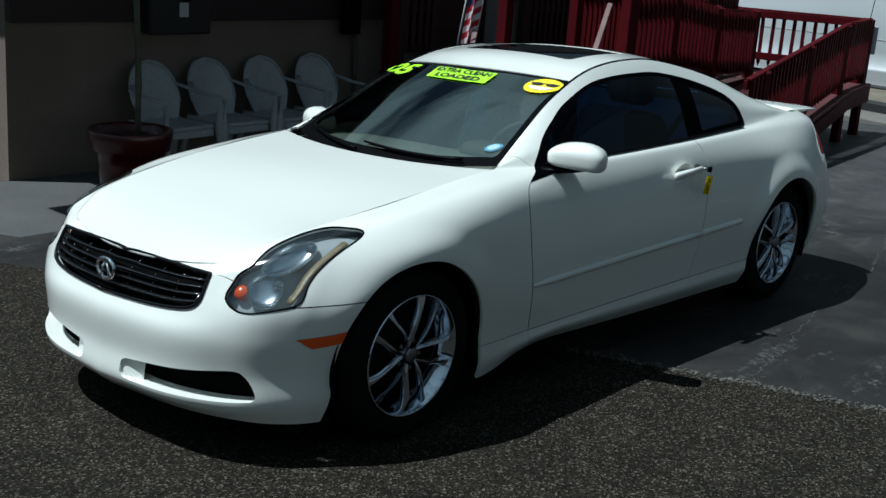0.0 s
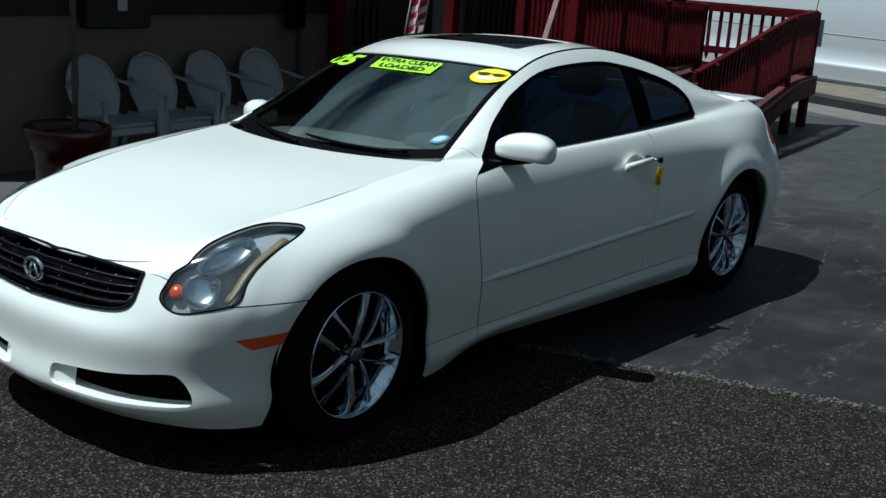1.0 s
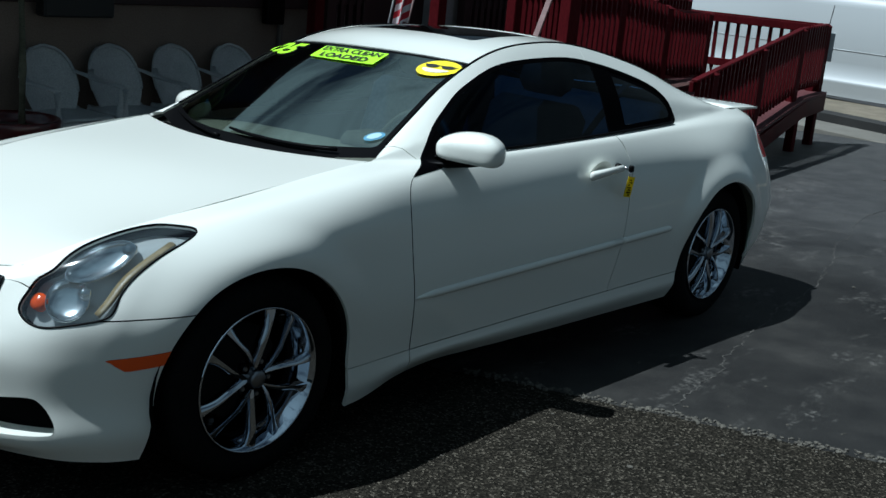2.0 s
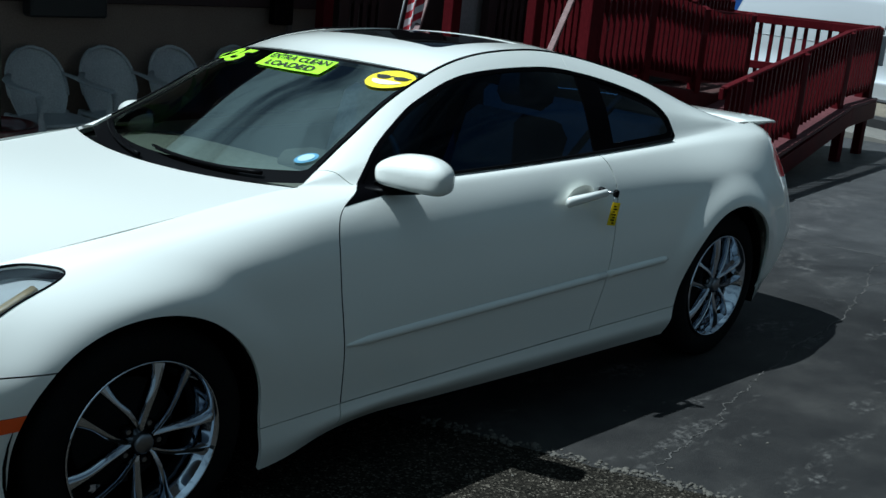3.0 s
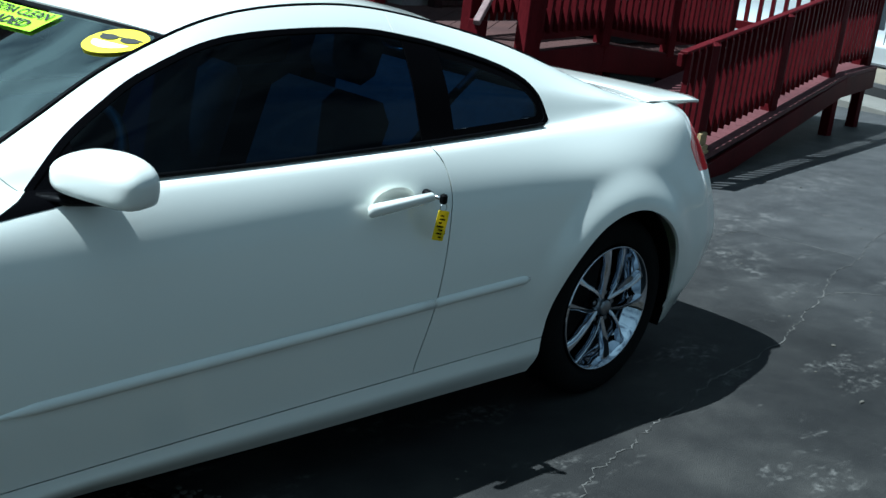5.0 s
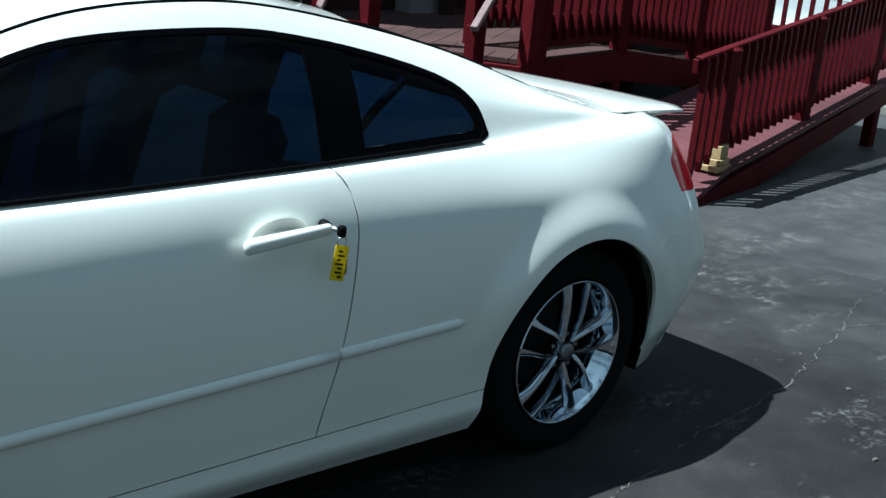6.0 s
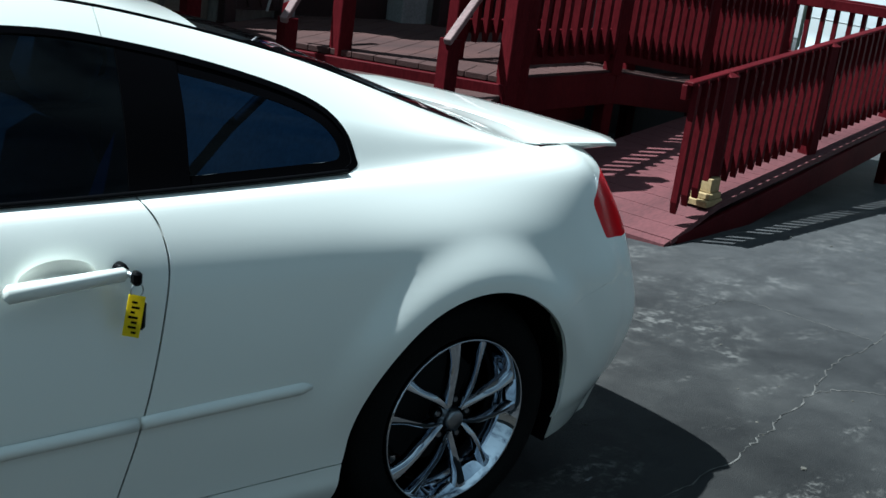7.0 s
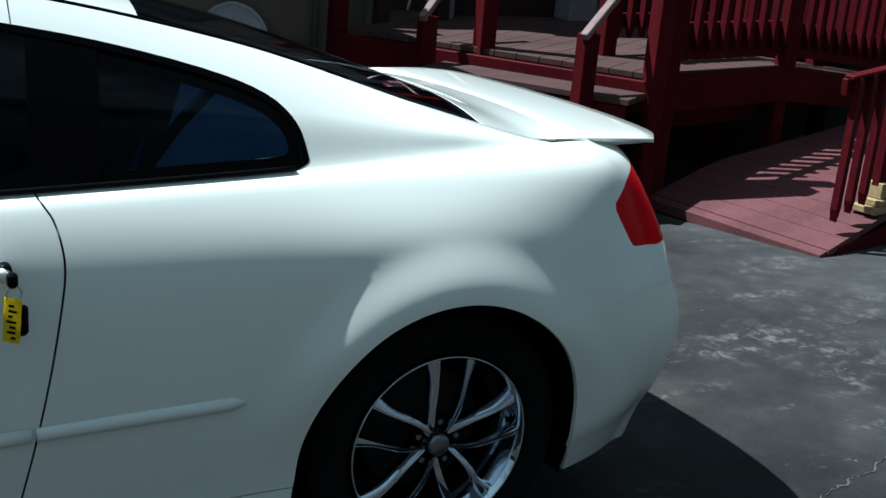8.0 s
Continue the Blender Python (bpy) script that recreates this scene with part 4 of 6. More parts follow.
# ---- stickers on the windscreen ----
NEON = material("neon_sticker", (0.42, 0.85, 0.01), 0.5)
STICKER_YELLOW = material("sticker_yellow", (0.88, 0.72, 0.01), 0.5)
STICKER_WHITE = material("sticker_white", (0.75, 0.75, 0.72), 0.5)
STICKER_BLUE = material("sticker_blue", (0.09, 0.27, 0.42), 0.5)
INK = material("ink", (0.01, 0.012, 0.01), 0.6)


def on_screen(a, b, yc, uc, out):
    return screen_point(uc + b * 3 / 0.80, yc - a, out)


def flat_piece(name, outline, yc, uc, out, mat, parent, label=""):
    bm = bmesh.new()
    cx, cy = np.mean(np.array(outline), axis=0)
    mid = bm.verts.new(on_screen(cx, cy, yc, uc, out))
    vs = [bm.verts.new(on_screen(a, b, yc, uc, out)) for a, b in outline]
    for i in range(len(vs)):
        bm.faces.new((mid, vs[i], vs[(i + 1) % len(vs)]))
    bmesh.ops.recalc_face_normals(bm, faces=bm.faces[:])
    for f in bm.faces:
        if f.normal.z < 0:
            f.normal_flip()
    return part(name, bm, mat, parent, label)


def lettering(name, text, size, yc, uc, out, mat, parent, stretch=1.0, slant=0.0, fat=0.0):
    cu = bpy.data.curves.new("letters", "FONT")
    cu.body, cu.size, cu.align_x, cu.align_y, cu.shear, cu.offset = text, size, "CENTER", "CENTER", slant, fat
    tmp = bpy.data.objects.new("letters", cu)
    scene.collection.objects.link(tmp)
    bpy.context.view_layer.update()
    me = bpy.data.meshes.new_from_object(tmp.evaluated_get(bpy.context.evaluated_depsgraph_get()))
    bpy.data.objects.remove(tmp)
    for v in me.vertices:
        v.co = on_screen(v.co.x * stretch, v.co.y, yc, uc, out)
    me.name = name
    me.materials.clear()
    me.materials.append(mat)
    ob = new(name, me)
    ob.parent = parent
    return ob


def rect(w, h, n=6):
    return [(-w / 2 + w * i / n, -h / 2) for i in range(n)] + [(w / 2, -h / 2 + h * i / 2) for i in range(2)] + [(w / 2 - w * i / n, h / 2) for i in range(n)] + [(-w / 2, h / 2 - h * i / 2) for i in range(2)]


def disc(w, h, n=28, a0=0, a1=360):
    return [(w / 2 * math.cos(radians(a0 + (a1 - a0) * i / n)), h / 2 * math.sin(radians(a0 + (a1 - a0) * i / n))) for i in range(n)]


note = flat_piece("slogan_sticker", rect(0.36, 0.112), 0.02, 2.64, 0.004, NEON, car, "neon green sticker with black words")
lettering("slogan", "EXTRA CLEAN", 0.050, 0.02, 2.745, 0.0065, INK, note, 1.02, 0.0, 0.0010)
lettering("slogan", "LOADED", 0.054, 0.02, 2.54, 0.0065, INK, note, 1.25, 0.0, 0.0012)
lettering("year_outline", "05", 0.185, 0.455, 2.53, 0.004, INK, car, 1.05, 0.40, 0.010)
yr = lettering("year_digits", "05", 0.185, 0.455, 2.53, 0.0065, NEON, car, 1.05, 0.40, 0.006)
yr["label"] = "neon green model year digits"
face = flat_piece("smiley_sticker", disc(0.160, 0.168), -0.418, 2.60, 0.004, STICKER_YELLOW, car, "yellow oval smiley sticker with dark glasses")
flat_piece("grin", [(a, b - 0.012) for a, b in disc(0.110, 0.082, 16, 180, 360)], -0.418, 2.60, 0.006, STICKER_WHITE, face)
for k in (-1, 1):
    flat_piece("dark_glass", [(a + k * 0.032, b + 0.014) for a, b in disc(0.052, 0.036, 16)], -0.418, 2.60, 0.006, INK, face)
flat_piece("glasses_bar", [(a, b + 0.024) for a, b in rect(0.13, 0.006)], -0.418, 2.60, 0.006, INK, face)
dot = flat_piece("permit_sticker", disc(0.062, 0.058), -0.512, 0.50, 0.004, STICKER_BLUE, car, "small round pale blue sticker")
flat_piece("permit_centre", disc(0.044, 0.041), -0.512, 0.50, 0.006, material("pale_blue", (0.38, 0.56, 0.60), 0.5), dot)

# the lot falls away from the camera: the car leans with it
LEAN = 0.034


def lean(ob):
    for o in ob.children:
        if o.matrix_basis == Matrix.Identity(4):
            if o.type == "MESH":
                for v in o.data.vertices:
                    v.co.z -= LEAN * (v.co.y + 0.8)
            lean(o)
        else:
            o.location.z -= LEAN * (o.location.y + 0.8)


lean(car)


# ---- the ground ----
def ground_z(x, y):
    """Level beside the car, falling gently towards the building and the road."""
    return -0.034 * max(0.0, min(y, 1.0) + 0.8) - 0.055 * max(0.0, min(y, 5.0) - 1.0) - 0.012 * max(0.0, min(x, 18.0) - 4.0)


def asphalt_material():
    m = material("asphalt", (0.05, 0.05, 0.05), 0.85, 0.0, 0.0, 0.15)
    v = coords(m)
    # the seam between coarse asphalt and the sealed slab: x + 0.36 y
    sep = m.node_tree.nodes.new("ShaderNodeSeparateXYZ")
    link(m, v, sep.inputs[0])
    edge_n = noise_tex(m, v, 9.0, 4)
    def mth(op, a, b):
        n = m.node_tree.nodes.new("ShaderNodeMath")
        n.operation = op
        for s, q in zip(n.inputs, (a, b)):
            if isinstance(q, (int, float)):
                s.default_value = q
            else:
                link(m, q, s)
        return n.outputs[0]
    side = mth("ADD", mth("ADD", sep.outputs[0], mth("MULTIPLY", sep.outputs[1], 0.37)), mth("MULTIPLY", edge_n, 0.06))
    slab = mth("GREATER_THAN", side, 1.085)
    big = noise_tex(m, v, 0.9, 6, 0.6)
    mid = noise_tex(m, v, 5.0, 5, 0.65)
    vo = m.node_tree.nodes.new("ShaderNodeTexVoronoi")
    vo.inputs["Scale"].default_value = 140.0
    link(m, v, vo.inputs["Vector"])
    grain = noise_tex(m, v, 220.0, 2)
    hue = m.node_tree.nodes.new("ShaderNodeSeparateColor")
    link(m, vo.outputs["Color"], hue.inputs[0])
    stones = ramp(m, hue.outputs[0], [(0.0, (0.006, 0.0056, 0.0046)), (0.55, (0.0150, 0.0138, 0.0113)), (0.86, (0.032, 0.029, 0.0235)), (1.0, (0.10, 0.091, 0.075))])
    coarse = mix(m, 1.0, stones, ramp(m, mid, [(0.3, (0.84, 0.83, 0.81)), (0.7, (1.36, 1.32, 1.26))]), "MULTIPLY")
    smooth = ramp(m, big, [(0.32, (0.011, 0.0110, 0.0115)), (0.52, (0.021, 0.0207, 0.0207)), (0.72, (0.045, 0.0434, 0.0414))])
    smooth = mix(m, 1.0, smooth, ramp(m, mid, [(0.3, (0.7, 0.7, 0.7)), (0.72, (1.3, 1.28, 1.22))]), "MULTIPLY")
    smooth = mix(m, 0.5, smooth, mix(m, 1.0, smooth, ramp(m, grain, [(0.3, (0.5, 0.5, 0.5)), (0.7, (1.6, 1.6, 1.6))]), "MULTIPLY"))
    # pale scuffs, long along the way that cars drive
    sv = coords(m, (1.0, 3.2, 1.0))
    sc = noise_tex(m, sv, 1.6, 9, 0.72)
    scm = ramp(m, sc, [(0.55, (0, 0, 0)), (0.70, (1, 1, 1))])
    scf = noise_tex(m, v, 26.0, 4, 0.7)
    scm2 = mix(m, 1.0, scm, ramp(m, scf, [(0.46, (0, 0, 0)), (0.62, (0.75, 0.75, 0.75))]), "MULTIPLY")
    smooth = mix(m, scm2, smooth, (0.21, 0.20, 0.185))
    flecks = mix(m, 1.0, ramp(m, noise_tex(m, v, 14.0, 8, 0.75), [(0.50, (0, 0, 0)), (0.60, (1, 1, 1))]), ramp(m, noise_tex(m, v, 5.0, 3, 0.6), [(0.42, (0.1, 0.1, 0.1)), (0.60, (0.8, 0.8, 0.8))]), "MULTIPLY")
    for px, py, rx, ry, turn in ((4.72, 0.17, 0.55, 0.26, -20), (5.55, 0.42, 0.75, 0.24, 10), (5.80, 1.02, 0.6, 0.18, 12), (4.96, -0.15, 0.4, 0.16, 30), (6.2, 0.42, 0.7, 0.22, 15), (7.4, 0.75, 1.0, 0.28, 10)):
        mp = m.node_tree.nodes.new("ShaderNodeMapping")
        mp.vector_type = "TEXTURE"
        mp.inputs["Location"].default_value = (px, py, 0)
        mp.inputs["Rotation"].default_value = (0, 0, radians(turn))
        mp.inputs["Scale"].default_value = (rx, ry, 50)
        link(m, v, mp.inputs["Vector"])
        ball = m.node_tree.nodes.new("ShaderNodeTexGradient")
        ball.gradient_type = "SPHERICAL"
        link(m, mp.outputs[0], ball.inputs["Vector"])
        near = ramp(m, ball.outputs["Fac"], [(0.0, (0, 0, 0)), (0.6, (0.85, 0.85, 0.85))])
        smooth = mix(m, mix(m, 1.0, near, flecks, "MULTIPLY"), smooth, (0.20, 0.19, 0.175))
    # the slab turns paler towards the ramp, with an uneven edge
    paler_x = mth("ADD", sep.outputs[0], mth("MULTIPLY", big, 2.2))
    paler = ramp(m, mth("MULTIPLY", mth("SUBTRACT", paler_x, 5.0), 0.4), [(0.0, (0, 0, 0)), (1.0, (0.65, 0.65, 0.65))])
    smooth = mix(m, paler, smooth, ramp(m, mid, [(0.3, (0.045, 0.0455, 0.047)), (0.7, (0.080, 0.080, 0.081))]))
    rust = ramp(m, noise_tex(m, v, 1.3, 3), [(0.68, (0, 0, 0)), (0.8, (0.35, 0.35, 0.35))])
    smooth = mix(m, rust, smooth, (0.075, 0.055, 0.035))
    link(m, mix(m, slab, coarse, smooth), bsdf(m).inputs["Base Color"])
    link(m, ramp(m, slab, [(0.0, (0.88, 0.88, 0.88)), (1.0, (0.68, 0.68, 0.68))]), bsdf(m).inputs["Roughness"])
    link(m, ramp(m, slab, [(0.0, (0.05, 0.05, 0.05)), (1.0, (0.17, 0.17, 0.17))]), bsdf(m).inputs["Specular IOR Level"])
    h = mix(m, slab, vo.outputs["Distance"], grain)
    bump(m, h, 0.55, 0.006)
    return m


ASPHALT = asphalt_material()
xs = sorted(set([-300, -120, -60, -30, -15] + [round(-8 + 0.5 * i, 3) for i in range(60)] + [23, 26, 30, 40, 60, 120, 400]))
ys = [-300, -120, -50, -20, -10, -6, -4, -2, -0.8, 0, 1, 2, 3, 4, 5, 6, 10, 20, 50, 120, 400]
gv = [(x, y, ground_z(x, y)) for x in xs for y in ys]
gf = [[i * len(ys) + j, (i + 1) * len(ys) + j, (i + 1) * len(ys) + j + 1, i * len(ys) + j + 1] for i in range(len(xs) - 1) for j in range(len(ys) - 1)]
ground = mesh_object("ground", gv, gf, ASPHALT)
tagged(ground, "worn dark asphalt lot with a coarse part and a sealed slab", "ground", kind="structure")
STONE = worn("pale_stone", (0.035, 0.032, 0.027), (0.12, 0.11, 0.09), 30, 0.9, 200, 0.3)
CRACK_FILL = worn("crack_dust", (0.042, 0.040, 0.037), (0.12, 0.114, 0.104), 20, 0.95, 150, 0.3)


def crack(pts, width, seed):
    rnd = random.Random(seed)
    p = catmull(np.array(pts), np.linspace(0, len(pts) - 1, (len(pts) - 1) * 20))
    bm = bmesh.new()
    prev = None
    off = 0.0
    for i, (x, y) in enumerate(p):
        off = off * 0.80 + rnd.uniform(-1, 1) * 0.011
        d = p[min(i + 1, len(p) - 1)] - p[max(i - 1, 0)]
        d /= np.linalg.norm(d)
        n = np.array((-d[1], d[0]))
        w = width * rnd.uniform(0.15, 1.0) * (0.25 if rnd.random() < 0.25 else 1)
        a, b = np.array((x, y)) + n * (off - w / 2), np.array((x, y)) + n * (off + w / 2)
        cur = [bm.verts.new((a[0], a[1], ground_z(a[0], a[1]) + 0.0022)), bm.verts.new((x + n[0] * off, y + n[1] * off, ground_z(x, y) + 0.0035)), bm.verts.new((b[0], b[1], ground_z(b[0], b[1]) + 0.0022))]
        if prev:
            bm.faces.new((prev[0], cur[0], cur[1], prev[1]))
            bm.faces.new((prev[1], cur[1], cur[2], prev[2]))
        prev = cur
    bmesh.ops.recalc_face_normals(bm, faces=bm.faces[:])
    ob = part("crack", bm, CRACK_FILL, ground, "pale dusty crack")
    return ob


crack([(1.60, -1.36), (1.85, -1.30), (2.11, -1.27), (2.37, -1.19), (2.62, -1.14), (2.91, -1.08), (3.4, -0.98), (4.04, -0.88), (4.35, -0.80), (4.8, -0.67), (5.13, -0.53), (5.72, -0.41), (6.6, -0.2), (7.8, -0.3)], 0.0085, 1)
crack([(4.80, -0.67), (4.95, -0.72), (5.15, -0.86)], 0.008, 2)
crack([(5.2, 0.25), (5.53, 0.21), (5.62, -0.1), (5.68, -0.4)], 0.004, 3)
crack([(3.2, -2.4), (3.9, -2.1), (4.6, -2.2), (5.4, -1.8)], 0.003, 4)
# crumbled stones along the seam
bm = bmesh.new()
rnd = random.Random(5)
for i in range(380):
    t = rnd.random()
    x, y = 1.30 + 0.66 * t + rnd.gauss(0, 0.018), -0.62 - 1.75 * t + rnd.gauss(0, 0.012)
    s = rnd.uniform(0.003, 0.011)
    r = bmesh.ops.create_icosphere(bm, subdivisions=1, radius=s)
    bmesh.ops.transform(bm, matrix=Matrix.Translation((x, y, s * 0.3)) @ Matrix.Diagonal((rnd.uniform(0.7, 1.5), rnd.uniform(0.7, 1.4), 0.6, 1)), verts=r["verts"])
grit = part("seam_grit", bm, STONE, None)
tagged(grit, "crumbled pale stones along the asphalt seam", "gravel", kind="stuff")
bm = bmesh.new()
for i in range(420):
    x, y = rnd.uniform(3.6, 9.0), rnd.uniform(-2.2, 1.0)
    if rnd.random() < 0.4:
        x, y = rnd.uniform(-1.5, 2.2), rnd.uniform(-2.6, -0.95)
    s = rnd.uniform(0.002, 0.006) if rnd.random() < 0.93 else rnd.uniform(0.007, 0.013)
    r = bmesh.ops.create_icosphere(bm, subdivisions=1, radius=s)
    bmesh.ops.transform(bm, matrix=Matrix.Translation((x, y, ground_z(x, y) + s * 0.3)) @ Matrix.Diagonal((rnd.uniform(0.7, 1.6), rnd.uniform(0.7, 1.4), 0.5, 1)), verts=r["verts"])
grit2 = part("loose_grit", bm, STONE, None)
tagged(grit2, "loose pale grit strewn over the asphalt", "gravel", kind="stuff")

# ---- the building with its walk ----
STUCCO = worn("stucco", (0.135, 0.105, 0.085), (0.20, 0.160, 0.130), 1.3, 0.92, 90, 0.35)
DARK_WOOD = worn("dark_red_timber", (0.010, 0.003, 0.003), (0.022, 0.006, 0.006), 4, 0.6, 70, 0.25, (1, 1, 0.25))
CONCRETE = worn("concrete_walk", (0.055, 0.055, 0.054), (0.085, 0.085, 0.082), 1.5, 0.92, 120, 0.3)
wall = part("wall_north", box_bm((1.24, 4.40, -0.45), (4.99, 4.60, 2.50)), STUCCO, None)
tagged(wall, "shaded beige stucco wall of a low building", "wall", kind="structure")
side_wall = part("wall_west", box_bm((1.24, 4.602, -0.45), (1.44, 10.0, 2.50)), STUCCO, None)
tagged(side_wall, "sunlit beige stucco end wall", "wall", kind="structure")
# unseen roof edge; its west overhang is added to block sun from the chairs
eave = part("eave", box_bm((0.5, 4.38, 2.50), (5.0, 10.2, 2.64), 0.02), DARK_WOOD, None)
tagged(eave, "unseen dark red timber eave, overhang added to block the sun", "roof", kind="structure")
# unseen awning, added to keep sun and sky off the chairs and wall
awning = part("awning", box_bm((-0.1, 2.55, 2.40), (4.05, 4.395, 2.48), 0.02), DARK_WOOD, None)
tagged(awning, "unseen awning added over the walk to shade chairs and wall", "roof", kind="structure")
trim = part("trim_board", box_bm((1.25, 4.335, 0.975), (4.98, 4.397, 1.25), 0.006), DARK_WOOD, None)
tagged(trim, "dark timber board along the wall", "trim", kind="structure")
for i, (a, b) in enumerate(((1.45, 2.25), (3.1, 4.2))):
    win = thing("window_%d" % (i + 1), "dark window above the timber board", "window", (0, 0, 0), kind="structure")
    part("window_frame", box_bm((a, 4.34, 1.28), (b, 4.396, 2.3), 0.01), DARK_WOOD, win)
    part("pane", box_bm((a + 0.07, 4.334, 1.35), (b - 0.07, 4.3385, 2.23)), material("window_dark", (0.01, 0.011, 0.012), 0.08), win)
meter = thing("wall_box", "black wall box with a small light label", "box", (0, 0, 0))
part("case", box_bm((2.31, 4.20, 0.885), (2.88, 4.334, 1.65), 0.015), material("black_case", (0.008, 0.008, 0.008), 0.6), meter)
part("label_plate", box_bm((2.57, 4.193, 1.02), (2.655, 4.199, 1.13), 0.002), material("label_white", (0.5, 0.5, 0.5), 0.5), meter)
part("dial", box_bm((2.59, 4.18, 1.14), (2.68, 4.199, 1.30), 0.01), BLACK_TRIM, meter)
box2 = part("switch_box", box_bm((4.39, 4.25, 0.85), (4.58, 4.334, 1.25), 0.01), BLACK_TRIM, None)
tagged(box2, "small black electrical box on the wall", "box")
pipe = tube("drain_pipe", [(4.62, 4.355, -0.20), (4.62, 4.355, 1.2), (4.62, 4.355, 2.495)], 0.025, material("pipe_grey", (0.10, 0.09, 0.085), 0.6), None)
tagged(pipe, "thin grey pipe running up the wall", "pipe")
# raised walk with a rounded corner
walk_edge = [(0.10, 4.42), (0.22, 3.75), (0.36, 3.32), (0.50, 3.02), (0.70, 2.78), (1.10, 2.64), (1.8, 2.60), (3.0, 2.60), (4.6, 2.62)]
ce = catmull(np.array(walk_edge), np.linspace(0, len(walk_edge) - 1, 50))
bm = bmesh.new()
WALK_Z = -0.17
top = [bm.verts.new((x, y, WALK_Z)) for x, y in ce] + [bm.verts.new((4.6, 4.42, WALK_Z))]
bm.faces.new(top)
ext = bmesh.ops.extrude_face_region(bm, geom=bm.faces[:])
for v in ext["geom"]:
    if isinstance(v, bmesh.types.BMVert):
        v.co.z = -0.5
bmesh.ops.recalc_face_normals(bm, faces=bm.faces[:])
es = [e for e in bm.edges if all(v.co.z > -0.2 for v in e.verts)]
bmesh.ops.bevel(bm, geom=es, offset=0.018, segments=2, affect="EDGES")
walkway = part("pavement", bm, CONCRETE, None)
tagged(walkway, "raised grey concrete walk along the wall", "pavement", kind="structure")


# ---- chairs on the walk ----
PLASTIC = worn("white_plastic", (0.32, 0.35, 0.36), (0.42, 0.45, 0.46), 6, 0.5, 90, 0.1)


def plastic_chair():
    """A moulded garden armchair with a round fan back; it faces -y."""
    ch = thing("plastic_chair", "weathered white plastic garden armchair with a rounded back", "chair", group="chairs along the wall")
    bm = bmesh.new()
    front, rear = [], []
    for j in range(17):
        t = 0.965 * j / 16
        half = (0.165 + 0.055 * math.sin(math.pi * 0.5 * min(1, t / 0.42))) * math.sqrt(1.0 - (max(0.0, t - 0.42) / 0.582) ** 2.4)
        spots = [(a * half, 0.19 + 0.15 * t - 0.07 * a * a * (1 - 0.4 * t) * half / 0.205, 0.40 + 0.45 * t) for a in np.linspace(-1, 1, 13)]
        front.append([bm.verts.new(p) for p in spots])
        rear.append([bm.verts.new((x, y + 0.014, z)) for x, y, z in spots])
    for net in (front, rear):
        for r1, r2 in zip(net, net[1:]):
            for i in range(12):
                bm.faces.new((r1[i], r1[i + 1], r2[i + 1], r2[i]))
    for r1, r2, q1, q2 in zip(front, front[1:], rear, rear[1:]):
        for i in (0, 12):
            bm.faces.new((r1[i], r2[i], q2[i], q1[i]))
    for net, other in ((front[0], rear[0]), (front[-1], rear[-1])):
        for i in range(12):
            bm.faces.new((net[i], net[i + 1], other[i + 1], other[i]))
    bmesh.ops.recalc_face_normals(bm, faces=bm.faces[:])
    shell = part("backrest", bm, PLASTIC, ch, "", True)
    shell.data.set_sharp_from_angle(angle=0.8)
    tube("back_rim", [((0.165 + 0.055 * math.sin(math.pi * 0.5 * min(1, t / 0.42))) * math.sqrt(max(0.0, 1.0 - (max(0.0, t - 0.42) / 0.582) ** 2.4)) * k, 0.12 + 0.15 * t + 0.028 * t, 0.40 + 0.45 * t) for k, ts in ((-1, np.linspace(0.3, 1, 16)), (1, np.linspace(1, 0.3, 16))) for t in ts], 0.012, PLASTIC, ch, "", 1.0, 8)
    part("seat", box_bm((-0.235, -0.24, 0.385), (0.235, 0.22, 0.415), 0.012), PLASTIC, ch)
    part("apron", box_bm((-0.225, -0.235, 0.33), (0.225, -0.215, 0.384), 0.006), PLASTIC, ch)
    for k in (-1, 1):
        tube("armrest", [(k * 0.20, 0.22, 0.68), (k * 0.255, 0.15, 0.655), (k * 0.275, 0.05, 0.635), (k * 0.28, -0.10, 0.63), (k * 0.275, -0.24, 0.625), (k * 0.268, -0.275, 0.60)], [0.020, 0.030, 0.032, 0.032, 0.032, 0.026], PLASTIC, ch, "", 0.42, 10)
        tube("leg", [(k * 0.268, -0.272, 0.615), (k * 0.25, -0.262, 0.40), (k * 0.265, -0.29, 0.0)], [0.032, 0.036, 0.024], PLASTIC, ch, "", 0.9, 8)
        tube("leg", [(k * 0.21, 0.20, 0.42), (k * 0.23, 0.25, 0.2), (k * 0.25, 0.30, 0.0)], [0.030, 0.028, 0.022], PLASTIC, ch, "", 0.9, 8)
    return ch


chair = plastic_chair()
CHAIRS = [(2.36, 3.99, 3), (2.905, 4.00, 2), (3.455, 3.99, 2), (4.02, 4.00, -2)]
chair.matrix_basis = pose(CHAIRS[0][0], CHAIRS[0][1], WALK_Z, 0, 0, CHAIRS[0][2])
for x, y, a in CHAIRS[1:]:
    copy_thing(chair, pose(x, y, WALK_Z, 0, 0, a))

# ---- planter with a thin trunk ----
GLAZE = worn("red_glazed_pot", (0.032, 0.002, 0.003), (0.060, 0.003, 0.004), 5, 0.3, 60, 0.05, coat=0.15)
pot = thing("planter", "dark red glazed flower pot with a thin palm trunk", "planter", (1.64, 3.45, WALK_Z))
